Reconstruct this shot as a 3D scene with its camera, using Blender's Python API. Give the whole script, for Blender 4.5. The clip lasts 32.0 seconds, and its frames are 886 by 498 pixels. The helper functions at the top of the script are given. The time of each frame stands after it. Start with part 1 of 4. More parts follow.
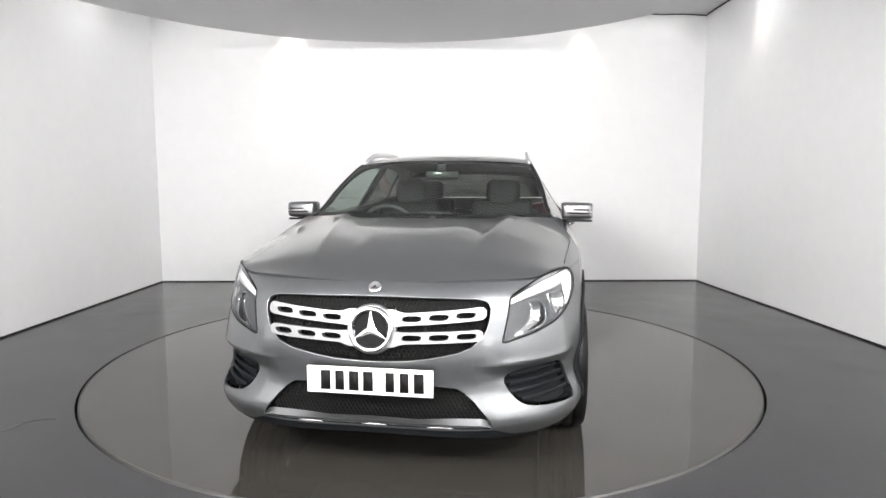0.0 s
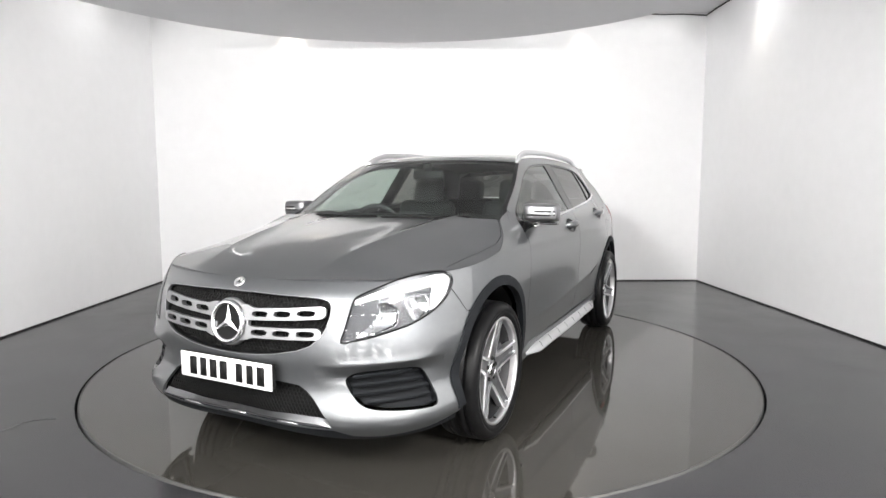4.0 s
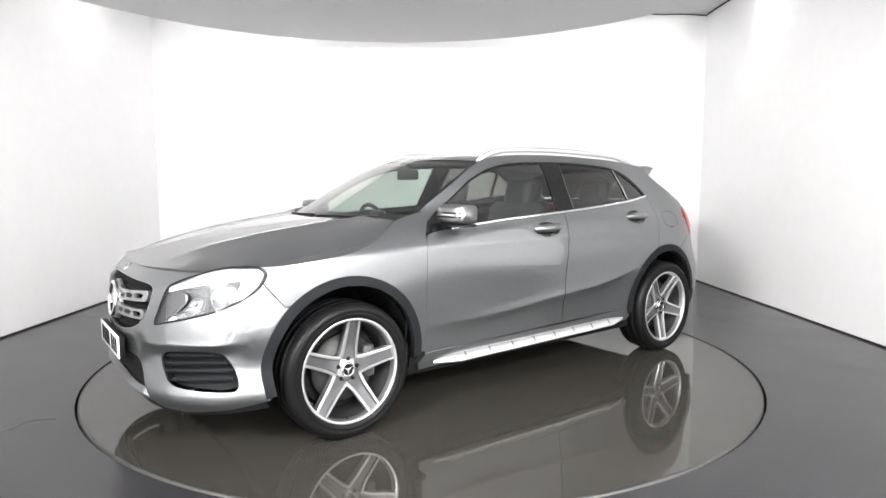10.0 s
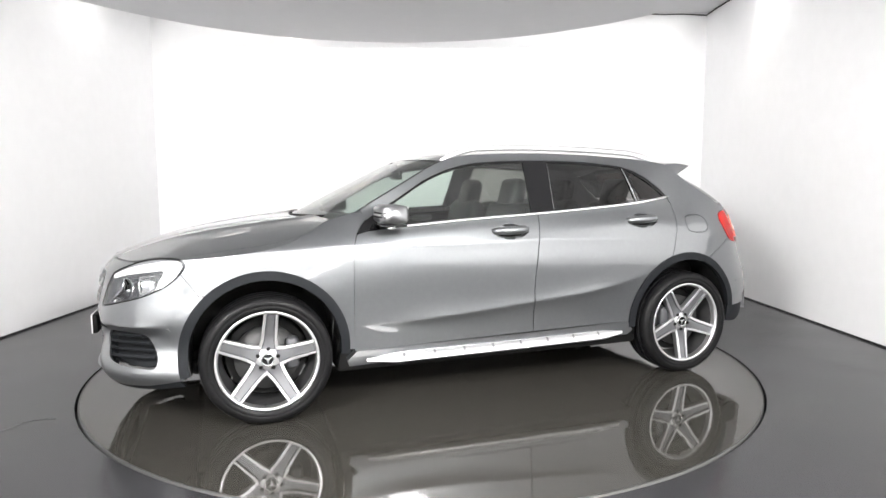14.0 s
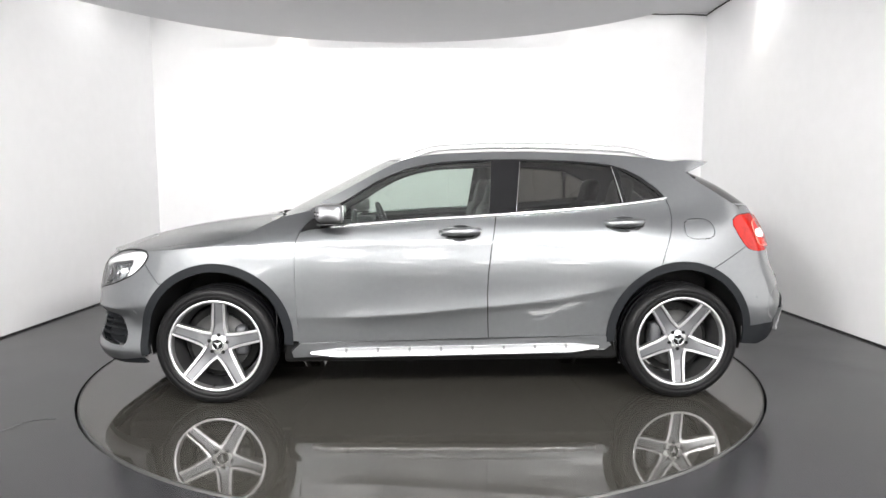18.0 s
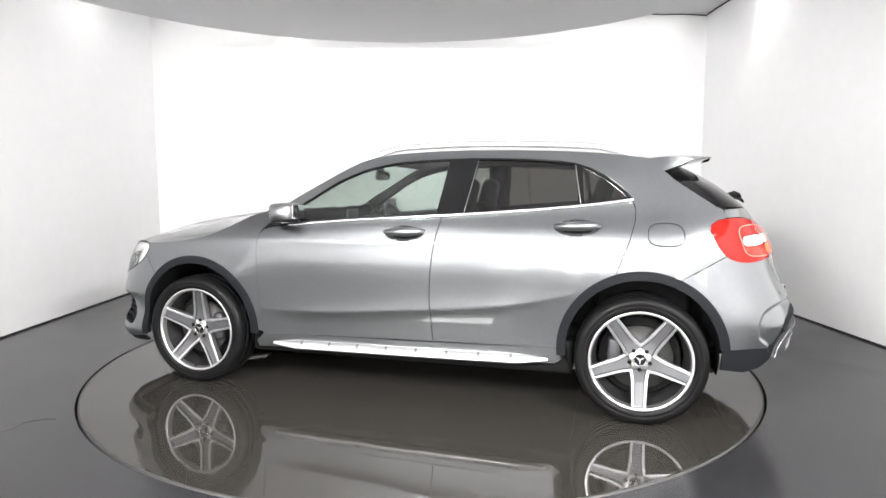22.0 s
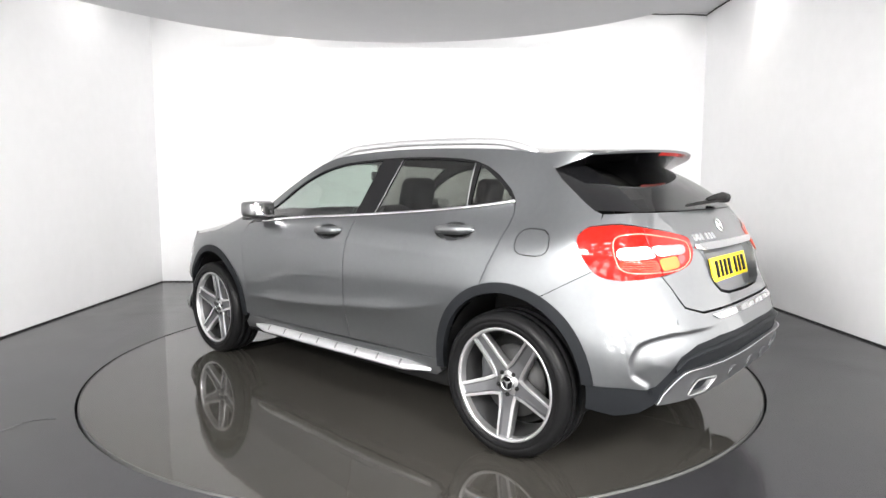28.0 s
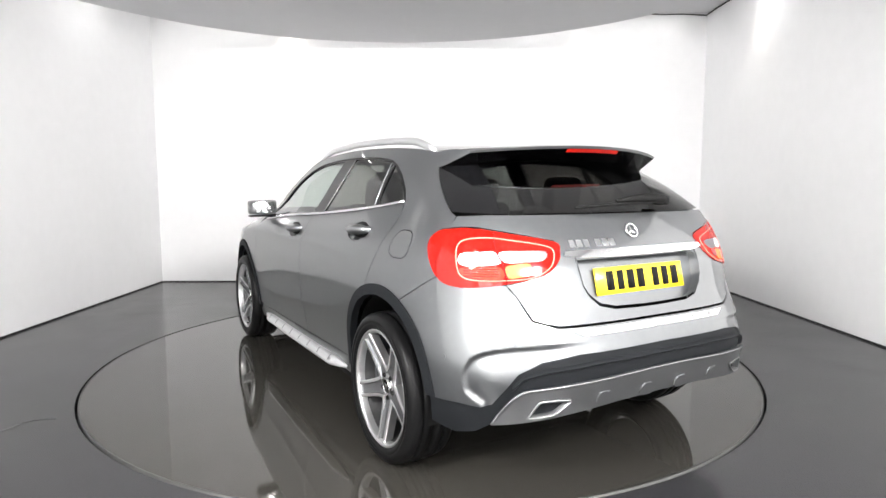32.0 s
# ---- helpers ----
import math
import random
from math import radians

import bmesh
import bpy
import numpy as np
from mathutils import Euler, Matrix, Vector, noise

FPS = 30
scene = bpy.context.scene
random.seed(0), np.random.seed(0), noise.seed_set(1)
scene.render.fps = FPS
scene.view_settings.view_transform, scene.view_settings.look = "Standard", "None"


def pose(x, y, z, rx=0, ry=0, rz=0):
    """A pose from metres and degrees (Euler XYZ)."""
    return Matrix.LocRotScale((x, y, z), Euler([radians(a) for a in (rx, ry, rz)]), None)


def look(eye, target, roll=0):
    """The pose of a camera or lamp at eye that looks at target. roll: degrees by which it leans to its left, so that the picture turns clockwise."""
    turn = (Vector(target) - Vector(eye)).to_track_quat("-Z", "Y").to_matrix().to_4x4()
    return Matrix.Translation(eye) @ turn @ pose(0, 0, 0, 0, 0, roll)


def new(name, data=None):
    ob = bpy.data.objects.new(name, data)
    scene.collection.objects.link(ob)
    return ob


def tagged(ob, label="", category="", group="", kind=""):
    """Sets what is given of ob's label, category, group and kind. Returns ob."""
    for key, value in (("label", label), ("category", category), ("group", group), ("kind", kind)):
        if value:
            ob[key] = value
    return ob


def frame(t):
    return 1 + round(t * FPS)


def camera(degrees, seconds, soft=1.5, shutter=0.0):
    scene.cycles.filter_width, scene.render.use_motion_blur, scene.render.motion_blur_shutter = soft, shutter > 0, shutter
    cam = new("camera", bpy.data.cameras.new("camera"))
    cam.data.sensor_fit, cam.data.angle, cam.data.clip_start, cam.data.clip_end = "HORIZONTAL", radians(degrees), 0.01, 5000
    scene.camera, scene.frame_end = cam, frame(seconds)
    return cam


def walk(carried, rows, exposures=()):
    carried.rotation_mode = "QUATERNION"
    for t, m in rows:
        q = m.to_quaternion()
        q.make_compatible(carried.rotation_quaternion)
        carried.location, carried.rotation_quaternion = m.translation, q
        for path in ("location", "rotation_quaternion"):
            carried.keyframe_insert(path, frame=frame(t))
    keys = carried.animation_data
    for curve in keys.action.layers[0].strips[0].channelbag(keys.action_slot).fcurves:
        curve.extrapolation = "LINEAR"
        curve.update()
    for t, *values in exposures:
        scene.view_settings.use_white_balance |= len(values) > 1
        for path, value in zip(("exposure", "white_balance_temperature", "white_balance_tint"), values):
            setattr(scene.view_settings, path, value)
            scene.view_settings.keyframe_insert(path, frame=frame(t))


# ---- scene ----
from mathutils.geometry import delaunay_2d_cdt

# ---- camera, path ----
cam = camera(72.6, 32.0)
VIEW = pose(0.0588, -4.4752, 1.2494, 84.131, 0, -0.886)
walk(cam, [(0, VIEW), (32, VIEW)], exposures=[(0, 0.17), (3, 0.20), (6, 0.40), (12, 0.56), (14, 0.53), (19, 0.37), (24, 0.50), (28, 0.47), (32, 0.37)])

# ---- light ----
world = bpy.data.worlds.new("world")
scene.world = world
world.use_nodes = True
world.node_tree.nodes["Background"].inputs[0].default_value = (0.9, 0.95, 1.0, 1)
world.node_tree.nodes["Background"].inputs[1].default_value = 0.02


def lamp(name, kind, m, watts, colour=(1, 0.97, 0.93), size=(0.1, 0.1), angle=60, soft=0.5):
    data = bpy.data.lights.new(name, kind)
    data.energy, data.color = watts, colour
    if kind == "AREA":
        data.shape, data.size, data.size_y = "RECTANGLE", size[0], size[1]
    if kind == "SPOT":
        data.spot_size, data.spot_blend, data.shadow_soft_size = radians(angle), soft, size[0]
    ob = new(name, data)
    ob.matrix_world = m
    return ob


BACK, LEFT, RIGHT, FRONT, TALL = 3.48, -3.53, 3.58, -8.0, 3.47   # the studio's walls and height
SOFFIT, SOFFIT_AT, SOFFIT_R = 3.0, (-0.37, -0.34), 3.44          # the round hung ceiling

# recessed spots between the hung ceiling and the walls
SPOTS = [(-1.75, BACK - 0.16, 40), (1.95, BACK - 0.16, 16), (RIGHT - 0.14, 2.15, 17)]
for sx, sy, watts in SPOTS:
    lamp("recessed_spot", "SPOT", look((sx, sy, TALL - 0.06), (sx + (0.05 if sx > 3 else 0), sy + (0 if sx > 3 else 0.05), 0)), watts, (1, 0.9, 0.75), (0.04, 0.04), 62 if sx > 3 else 75, 0.9)
# a long unseen strip added above the hung ceiling to wash the back wall
lamp("cove_fill", "AREA", look((0, BACK - 0.30, TALL - 0.03), (0, BACK - .1, 0)), 13, (1, 0.99, 0.97), (6.6, 0.06))
# shorter unseen strips added in the ceiling's open corners to brighten the side walls
for wx, way, wy, long in ((LEFT, 1, 2.0, 0.9), (RIGHT, -1, 2.0, 0.9)):
    lamp("cove_fill", "AREA", look((wx + 0.28 * way, wy, TALL - 0.05), (wx, wy + 0.5, 0.6)), 4, (1, 0.99, 0.97), (0.06, long))
# large unseen light panels, added on the side walls beside and before the car
FILL_PANELS = [(LEFT + 0.1, 1, -4.9, 4.4, 66), (RIGHT - 0.1, -1, -3.6, 5.4, 66)]
for px, way, py, wide, watts in FILL_PANELS:
    lamp("fill_panel_lamp", "AREA", look((px + 0.03 * way, py, 1.6), (px + way, py, 1.6)), watts, (1, 0.985, 0.97), (wide, 2.7))
# small unseen floods, added to brighten the back wall and its corners
FILL_FLOODS = [(-2.3, -5.2), (2.3, -5.2)]
for fx, fy in FILL_FLOODS:
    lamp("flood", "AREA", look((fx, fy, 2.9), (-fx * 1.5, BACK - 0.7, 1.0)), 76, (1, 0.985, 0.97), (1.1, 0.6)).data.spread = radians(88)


# ---- materials ----
def material(name, colour, rough=0.5, metal=0.0, coat=0.0, **more):
    mat = bpy.data.materials.new(name)
    mat.use_nodes = True
    b = mat.node_tree.nodes["Principled BSDF"]
    b.inputs["Base Color"].default_value = (*colour, 1)
    b.inputs["Roughness"].default_value = rough
    b.inputs["Metallic"].default_value = metal
    b.inputs["Coat Weight"].default_value = coat
    b.inputs["Coat Roughness"].default_value = 0.04
    for key, value in more.items():
        b.inputs[key.replace("_", " ")].default_value = value
    return mat


def grain(mat, scale, amount, rough=0.0, bump=0.0, second=0.0, stretch=(1, 1, 1)):
    """Uneven tone, gloss and relief, at two scales, in metres of the thing's own space."""
    t = mat.node_tree
    b = t.nodes["Principled BSDF"]
    co, mp = t.nodes.new("ShaderNodeTexCoord"), t.nodes.new("ShaderNodeMapping")
    mp.inputs["Scale"].default_value = stretch
    t.links.new(co.outputs["Object"], mp.inputs["Vector"])
    mix = t.nodes.new("ShaderNodeMath")
    mix.operation = "ADD"
    for k, (s, d) in enumerate(((scale, 4), (second or scale * 0.13, 3))):
        n = t.nodes.new("ShaderNodeTexNoise")
        n.inputs["Scale"].default_value, n.inputs["Detail"].default_value = s, d
        t.links.new(mp.outputs["Vector"], n.inputs["Vector"])
        half = t.nodes.new("ShaderNodeMath")
        half.operation = "MULTIPLY"
        half.inputs[1].default_value = 0.5
        t.links.new(n.outputs["Fac"], half.inputs[0])
        t.links.new(half.outputs[0], mix.inputs[k])
    col = b.inputs["Base Color"].default_value[:3]
    ramp = t.nodes.new("ShaderNodeMapRange")
    ramp.inputs["From Min"].default_value, ramp.inputs["From Max"].default_value = 0.3, 0.7
    ramp.inputs["To Min"].default_value, ramp.inputs["To Max"].default_value = 1 - amount, 1 + amount
    t.links.new(mix.outputs[0], ramp.inputs["Value"])
    tone = t.nodes.new("ShaderNodeVectorMath")
    tone.operation = "SCALE"
    tone.inputs[0].default_value = col
    t.links.new(ramp.outputs[0], tone.inputs["Scale"])
    t.links.new(tone.outputs[0], b.inputs["Base Color"])
    if rough:
        r = t.nodes.new("ShaderNodeMapRange")
        r.inputs["From Min"].default_value, r.inputs["From Max"].default_value = 0.3, 0.7
        base = b.inputs["Roughness"].default_value
        r.inputs["To Min"].default_value, r.inputs["To Max"].default_value = max(base - rough, 0), base + rough
        t.links.new(mix.outputs[0], r.inputs["Value"])
        t.links.new(r.outputs[0], b.inputs["Roughness"])
    if bump:
        bp = t.nodes.new("ShaderNodeBump")
        bp.inputs["Strength"].default_value, bp.inputs["Distance"].default_value = 1.0, bump
        t.links.new(mix.outputs[0], bp.inputs["Height"])
        t.links.new(bp.outputs["Normal"], b.inputs["Normal"])
    return mat


WALL = grain(material("white_wall_paint", (0.77, 0.77, 0.78), 0.6), 9, 0.025, 0.05, 0.0006)
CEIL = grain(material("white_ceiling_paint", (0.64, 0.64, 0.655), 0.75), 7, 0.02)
FLOOR = grain(material("grey_floor_paint", (0.026, 0.026, 0.028), 0.2, Specular_IOR_Level=0.28), 3.0, 0.10, 0.05, 0.0, 0.5)
DISC = grain(material("glossy_turntable_paint", (0.035, 0.033, 0.029), 0.05), 4.5, 0.06, 0.015, 0.0012, 0.4)
GAP = material("black_gap", (0.006, 0.006, 0.006), 0.6)
JOINT = material("floor_joint_grey", (0.022, 0.022, 0.023), 0.35)
STEEL = material("worn_steel_edge", (0.10, 0.10, 0.098), 0.5, 0.8)
PAINT = grain(material("grey_metallic_paint", (0.158, 0.165, 0.171), 0.35, 0.89, 1.0, Coat_Roughness=0.02), 900, 0.05, 0.03, 0.0, 40)
PLASTIC = grain(material("dark_grey_plastic", (0.010, 0.011, 0.0125), 0.6, Specular_IOR_Level=0.09), 300, 0.12, 0.05, 0.0001)
GLOSSBLACK = material("gloss_black", (0.004, 0.004, 0.0045), 0.08)
BLACK = material("matt_black", (0.007, 0.007, 0.007), 0.6, Specular_IOR_Level=0.12)
CHROME = material("chrome", (0.82, 0.82, 0.83), 0.07, 1.0)
CAPSILVER = material("mirror_cap_silver", (0.22, 0.222, 0.23), 0.33, 0.95, 0.3)
RAILSILVER = material("rail_silver", (0.72, 0.72, 0.73), 0.34, 0.9)
SATIN = material("satin_silver", (0.5, 0.5, 0.51), 0.3, 1.0)
DULL = material("dull_silver_plastic", (0.33, 0.333, 0.34), 0.40, 0.95)
ALLOY = grain(material("silver_alloy_paint", (0.62, 0.62, 0.63), 0.28, 0.9, 0.4), 200, 0.02)
ALLOYDARK = material("grey_alloy_recess", (0.17, 0.172, 0.18), 0.4, 0.85, 0.3)
# the silver barrel's shade behind the spokes, put into a dark colour
BARREL = material("shaded_alloy_barrel", (0.06, 0.06, 0.062), 0.45, 0.7)
RUBBER = grain(material("black_tyre_rubber", (0.006, 0.006, 0.0063), 0.36, Specular_IOR_Level=0.11), 60, 0.2, 0.08, 0.0003)
IRON = material("brake_iron", (0.035, 0.035, 0.035), 0.5, 0.4)
SEAT = grain(material("black_seat_leather", (0.010, 0.0105, 0.0115), 0.5, Specular_IOR_Level=0.2), 40, 0.08, 0.03, 0.0)
TRIM = grain(material("dark_cabin_trim", (0.03, 0.031, 0.034), 0.55), 150, 0.1, 0.05, 0.0002)
WHITEPLATE = material("white_plate", (0.8, 0.8, 0.8), 0.25)
YELLOWPLATE = material("yellow_plate", (0.85, 0.62, 0.02), 0.25)
RED = grain(material("red_lens", (0.27, 0.006, 0.003), 0.07, 0, 0.0, Specular_IOR_Level=0.28), 55, 0.35, 0.0, 0.0, 14)
REDDARK = material("deep_red_lens", (0.30, 0.006, 0.006), 0.1, 0, 1.0)
CLEARWHITE = material("clear_lamp_lens", (0.78, 0.78, 0.77), 0.2)
REDBRIGHT = grain(material("bright_red_chamber", (0.62, 0.03, 0.012), 0.12), 80, 0.3, 0.05, 0.001)
GUIDE = material("pale_red_guide", (0.85, 0.25, 0.18), 0.2)
AMBER = material("amber_lens", (0.8, 0.13, 0.015), 0.15, 0, 0.3)
LAMPGREY = material("lamp_housing_grey", (0.04, 0.041, 0.045), 0.4, 0.2)
LAMPCHROME = grain(material("lamp_reflector", (0.66, 0.665, 0.675), 0.24, 1.0), 45, 0.05, 0.05, 0.002)
BEZEL = material("silver_lamp_bezel", (0.30, 0.30, 0.31), 0.28, 0.9)
SKID = grain(material("silver_skid_paint", (0.20, 0.203, 0.21), 0.4, 0.9), 200, 0.04)
FILLPANELGLOW = material("fill_panel_glow", (0.9, 0.9, 0.9), 0.5, Emission_Strength=0.2, Emission_Color=(1, 0.985, 0.97, 1))
TUBEGLOW = material("tube_glow", (1, 1, 1), 0.5, Emission_Strength=15.0, Emission_Color=(1, 0.98, 0.95, 1))
BATTENGLOW = material("batten_glow", (1, 1, 1), 0.5, Emission_Strength=50.0, Emission_Color=(1, 0.985, 0.965, 1))
FILLFLOODGLOW = material("fill_flood_glow", (1, 1, 1), 0.5, Emission_Strength=12.0, Emission_Color=(1, 0.96, 0.9, 1))


def pane(name, tint, gloss=0.02, front=0.09):
    """Thin tinted glass: clear pass-through with a Fresnel gloss."""
    mat = bpy.data.materials.new(name)
    mat.use_nodes = True
    t = mat.node_tree
    t.nodes.clear()
    out, mix = t.nodes.new("ShaderNodeOutputMaterial"), t.nodes.new("ShaderNodeMixShader")
    clear, shine, rim = t.nodes.new("ShaderNodeBsdfTransparent"), t.nodes.new("ShaderNodeBsdfGlossy"), t.nodes.new("ShaderNodeLayerWeight")
    clear.inputs[0].default_value = (*tint, 1)
    shine.inputs["Roughness"].default_value = gloss
    rim.inputs["Blend"].default_value = 0.5
    steep, face = t.nodes.new("ShaderNodeMath"), t.nodes.new("ShaderNodeMath")
    steep.operation, face.operation = "POWER", "MULTIPLY_ADD"
    steep.inputs[1].default_value = 4.0
    face.inputs[1].default_value, face.inputs[2].default_value = 0.9, front
    t.links.new(rim.outputs["Facing"], steep.inputs[0])
    t.links.new(steep.outputs[0], face.inputs[0])
    t.links.new(face.outputs[0], mix.inputs[0])
    t.links.new(clear.outputs[0], mix.inputs[1])
    t.links.new(shine.outputs[0], mix.inputs[2])
    t.links.new(mix.outputs[0], out.inputs[0])
    return mat


GLASS = pane("clear_window_glass", (0.70, 0.78, 0.73))
SIDEGLASS = pane("side_window_glass", (0.74, 0.82, 0.77), 0.02, 0.16)
TINT = pane("tinted_window_glass", (0.27, 0.265, 0.25))
DARKTINT = pane("dark_rear_glass", (0.11, 0.108, 0.105))
LENS = pane("headlight_lens", (0.93, 0.94, 0.95), 0.02, 0.035)


# ---- mesh helpers ----
def part(name, mesh, mat, parent=None, label="", smooth=True, second=None, pick=None):
    """Links a bmesh, or (verts, faces), as one mesh object."""
    me = bpy.data.meshes.new(name)
    normals = mesh[2] if isinstance(mesh, tuple) and len(mesh) > 2 else None
    if isinstance(mesh, tuple):
        me.from_pydata([tuple(v) for v in mesh[0]], [], [tuple(int(i) for i in f) for f in mesh[1]])
    else:
        mesh.to_mesh(me)
        mesh.free()
    if smooth:
        me.polygons.foreach_set("use_smooth", [True] * len(me.polygons))
    if normals is not None and smooth:
        me.normals_split_custom_set_from_vertices([tuple(n) for n in normals])
    me.materials.append(mat)
    if second:
        me.materials.append(second)
        for p in me.polygons:
            p.material_index = int(pick(p.index))
    ob = new(name, me)
    if parent:
        ob.parent = parent
    if label:
        tagged(ob, label)
    return ob


def join(*meshes):
    vs, fs, ns, k = [], [], [], 0
    for m in meshes:
        vs += [tuple(p) for p in m[0]]
        fs += [tuple(int(i) + k for i in q) for q in m[1]]
        k += len(m[0])
        if len(m) > 2:
            ns += [tuple(n) for n in m[2]]
    return (vs, fs, ns) if len(ns) == len(vs) else (vs, fs)


def mirror(mesh):
    flipped = [(x, -y, z) for x, y, z in mesh[0]], [tuple(reversed(f)) for f in mesh[1]]
    return flipped + ([(x, -y, z) for x, y, z in mesh[2]],) if len(mesh) > 2 else flipped


def moved(mesh, m):
    return [tuple(m @ Vector(v)) for v in mesh[0]], mesh[1]


def box(cx, cy, cz, sx, sy, sz, bevel=0.0, seg=2):
    bm = bmesh.new()
    bmesh.ops.create_cube(bm, size=1, matrix=Matrix.Translation((cx, cy, cz)) @ Matrix.Diagonal((sx, sy, sz, 1)))
    if bevel:
        bmesh.ops.bevel(bm, geom=bm.edges[:], offset=bevel, segments=seg, profile=0.5, affect="EDGES")
    out = [tuple(v.co) for v in bm.verts], [tuple(v.index for v in f.verts) for f in bm.faces]
    bm.free()
    return out


def loft(rings, closed=False, caps=False):
    """Quads between rows of points."""
    n = len(rings[0])
    vs = [tuple(p) for r in rings for p in r]
    fs = []
    for i in range(len(rings) - 1):
        for j in range(n if closed else n - 1):
            k = (j + 1) % n
            fs.append((i * n + j, i * n + k, (i + 1) * n + k, (i + 1) * n + j))
    if caps:
        fs += [tuple(reversed(range(n))), tuple(range((len(rings) - 1) * n, len(rings) * n))]
    return vs, fs


def turned(profile, axis="y", n=48):
    """A profile of (radius, along) turned round an axis."""
    rings = []
    for k in range(n):
        a = 2 * math.pi * k / n
        rings.append([(r * math.cos(a), h, r * math.sin(a)) if axis == "y" else (r * math.cos(a), r * math.sin(a), h) for r, h in profile])
    return loft(rings + [rings[0]])


def tube(path, radius, n=8, flat=1.0, caps=True):
    """A tube along points; radius may vary; flat squeezes it upright."""
    path = [Vector(p) for p in path]
    rad = radius if isinstance(radius, (list, tuple)) else [radius] * len(path)
    rings = []
    for i, p in enumerate(path):
        d = (path[min(i + 1, len(path) - 1)] - path[max(i - 1, 0)]).normalized()
        side = d.cross(Vector((0, 0, 1)))
        side = side.normalized() if side.length > 1e-4 else Vector((1, 0, 0))
        up = side.cross(d)
        rings.append([p + rad[i] * (math.cos(a) * side + flat * math.sin(a) * up) for a in (2 * math.pi * k / n for k in range(n))])
    return loft(rings, True, caps)


def dense(loop, d, closed=True):
    """Points at most d apart along a line."""
    out, m = [], len(loop)
    for i in range(m if closed else m - 1):
        a, b = np.array(loop[i]), np.array(loop[(i + 1) % m])
        k = max(1, int(np.ceil(np.linalg.norm(b - a) / d)))
        out += [tuple(a + (b - a) * j / k) for j in range(k)]
    return out if closed else out + [tuple(loop[-1])]


def rounded(loop, times=2):
    """Corner cutting of a closed outline."""
    for _ in range(times):
        p = np.array(loop)
        q = np.roll(p, -1, 0)
        loop = np.stack([0.78 * p + 0.22 * q, 0.22 * p + 0.78 * q], 1).reshape(-1, 2).tolist()
    return [tuple(p) for p in loop]


def smooth(loop, n=5, closed=True):
    """A soft line through the points."""
    p = np.array(loop, float)
    m = len(p)
    out = []
    for i in range(m if closed else m - 1):
        k = [(i + d) % m if closed else min(max(i + d, 0), m - 1) for d in (-1, 0, 1, 2)]
        a, b, c, d = p[k]
        for t in np.arange(n) / n:
            out.append(tuple(.5 * (2 * b + (c - a) * t + (2 * a - 5 * b + 4 * c - d) * t * t + (3 * b - a - 3 * c + d) * t ** 3)))
    return out if closed else out + [tuple(p[-1])]


def within(pts, loop):
    p, q = np.array(loop), np.roll(np.array(loop), -1, 0)
    x, y = pts[:, 0:1], pts[:, 1:2]
    cut = (p[:, 1] > y) != (q[:, 1] > y)
    with np.errstate(divide="ignore", invalid="ignore"):
        at = (q[:, 0] - p[:, 0]) * (y - p[:, 1]) / (q[:, 1] - p[:, 1]) + p[:, 0]
    return (np.sum(cut & (x < at), 1) % 2) == 1


def area(loop):
    p, q = np.array(loop), np.roll(np.array(loop), -1, 0)
    return 0.5 * np.sum(p[:, 0] * q[:, 1] - p[:, 1] * q[:, 0])


def shrink(loop, d):
    p = np.array(loop)
    t = np.roll(p, -1, 0) - np.roll(p, 1, 0)
    t /= np.linalg.norm(t, axis=1)[:, None] + 1e-12
    return (p + np.stack([-t[:, 1], t[:, 0]], 1) * d * np.sign(area(loop))).tolist()


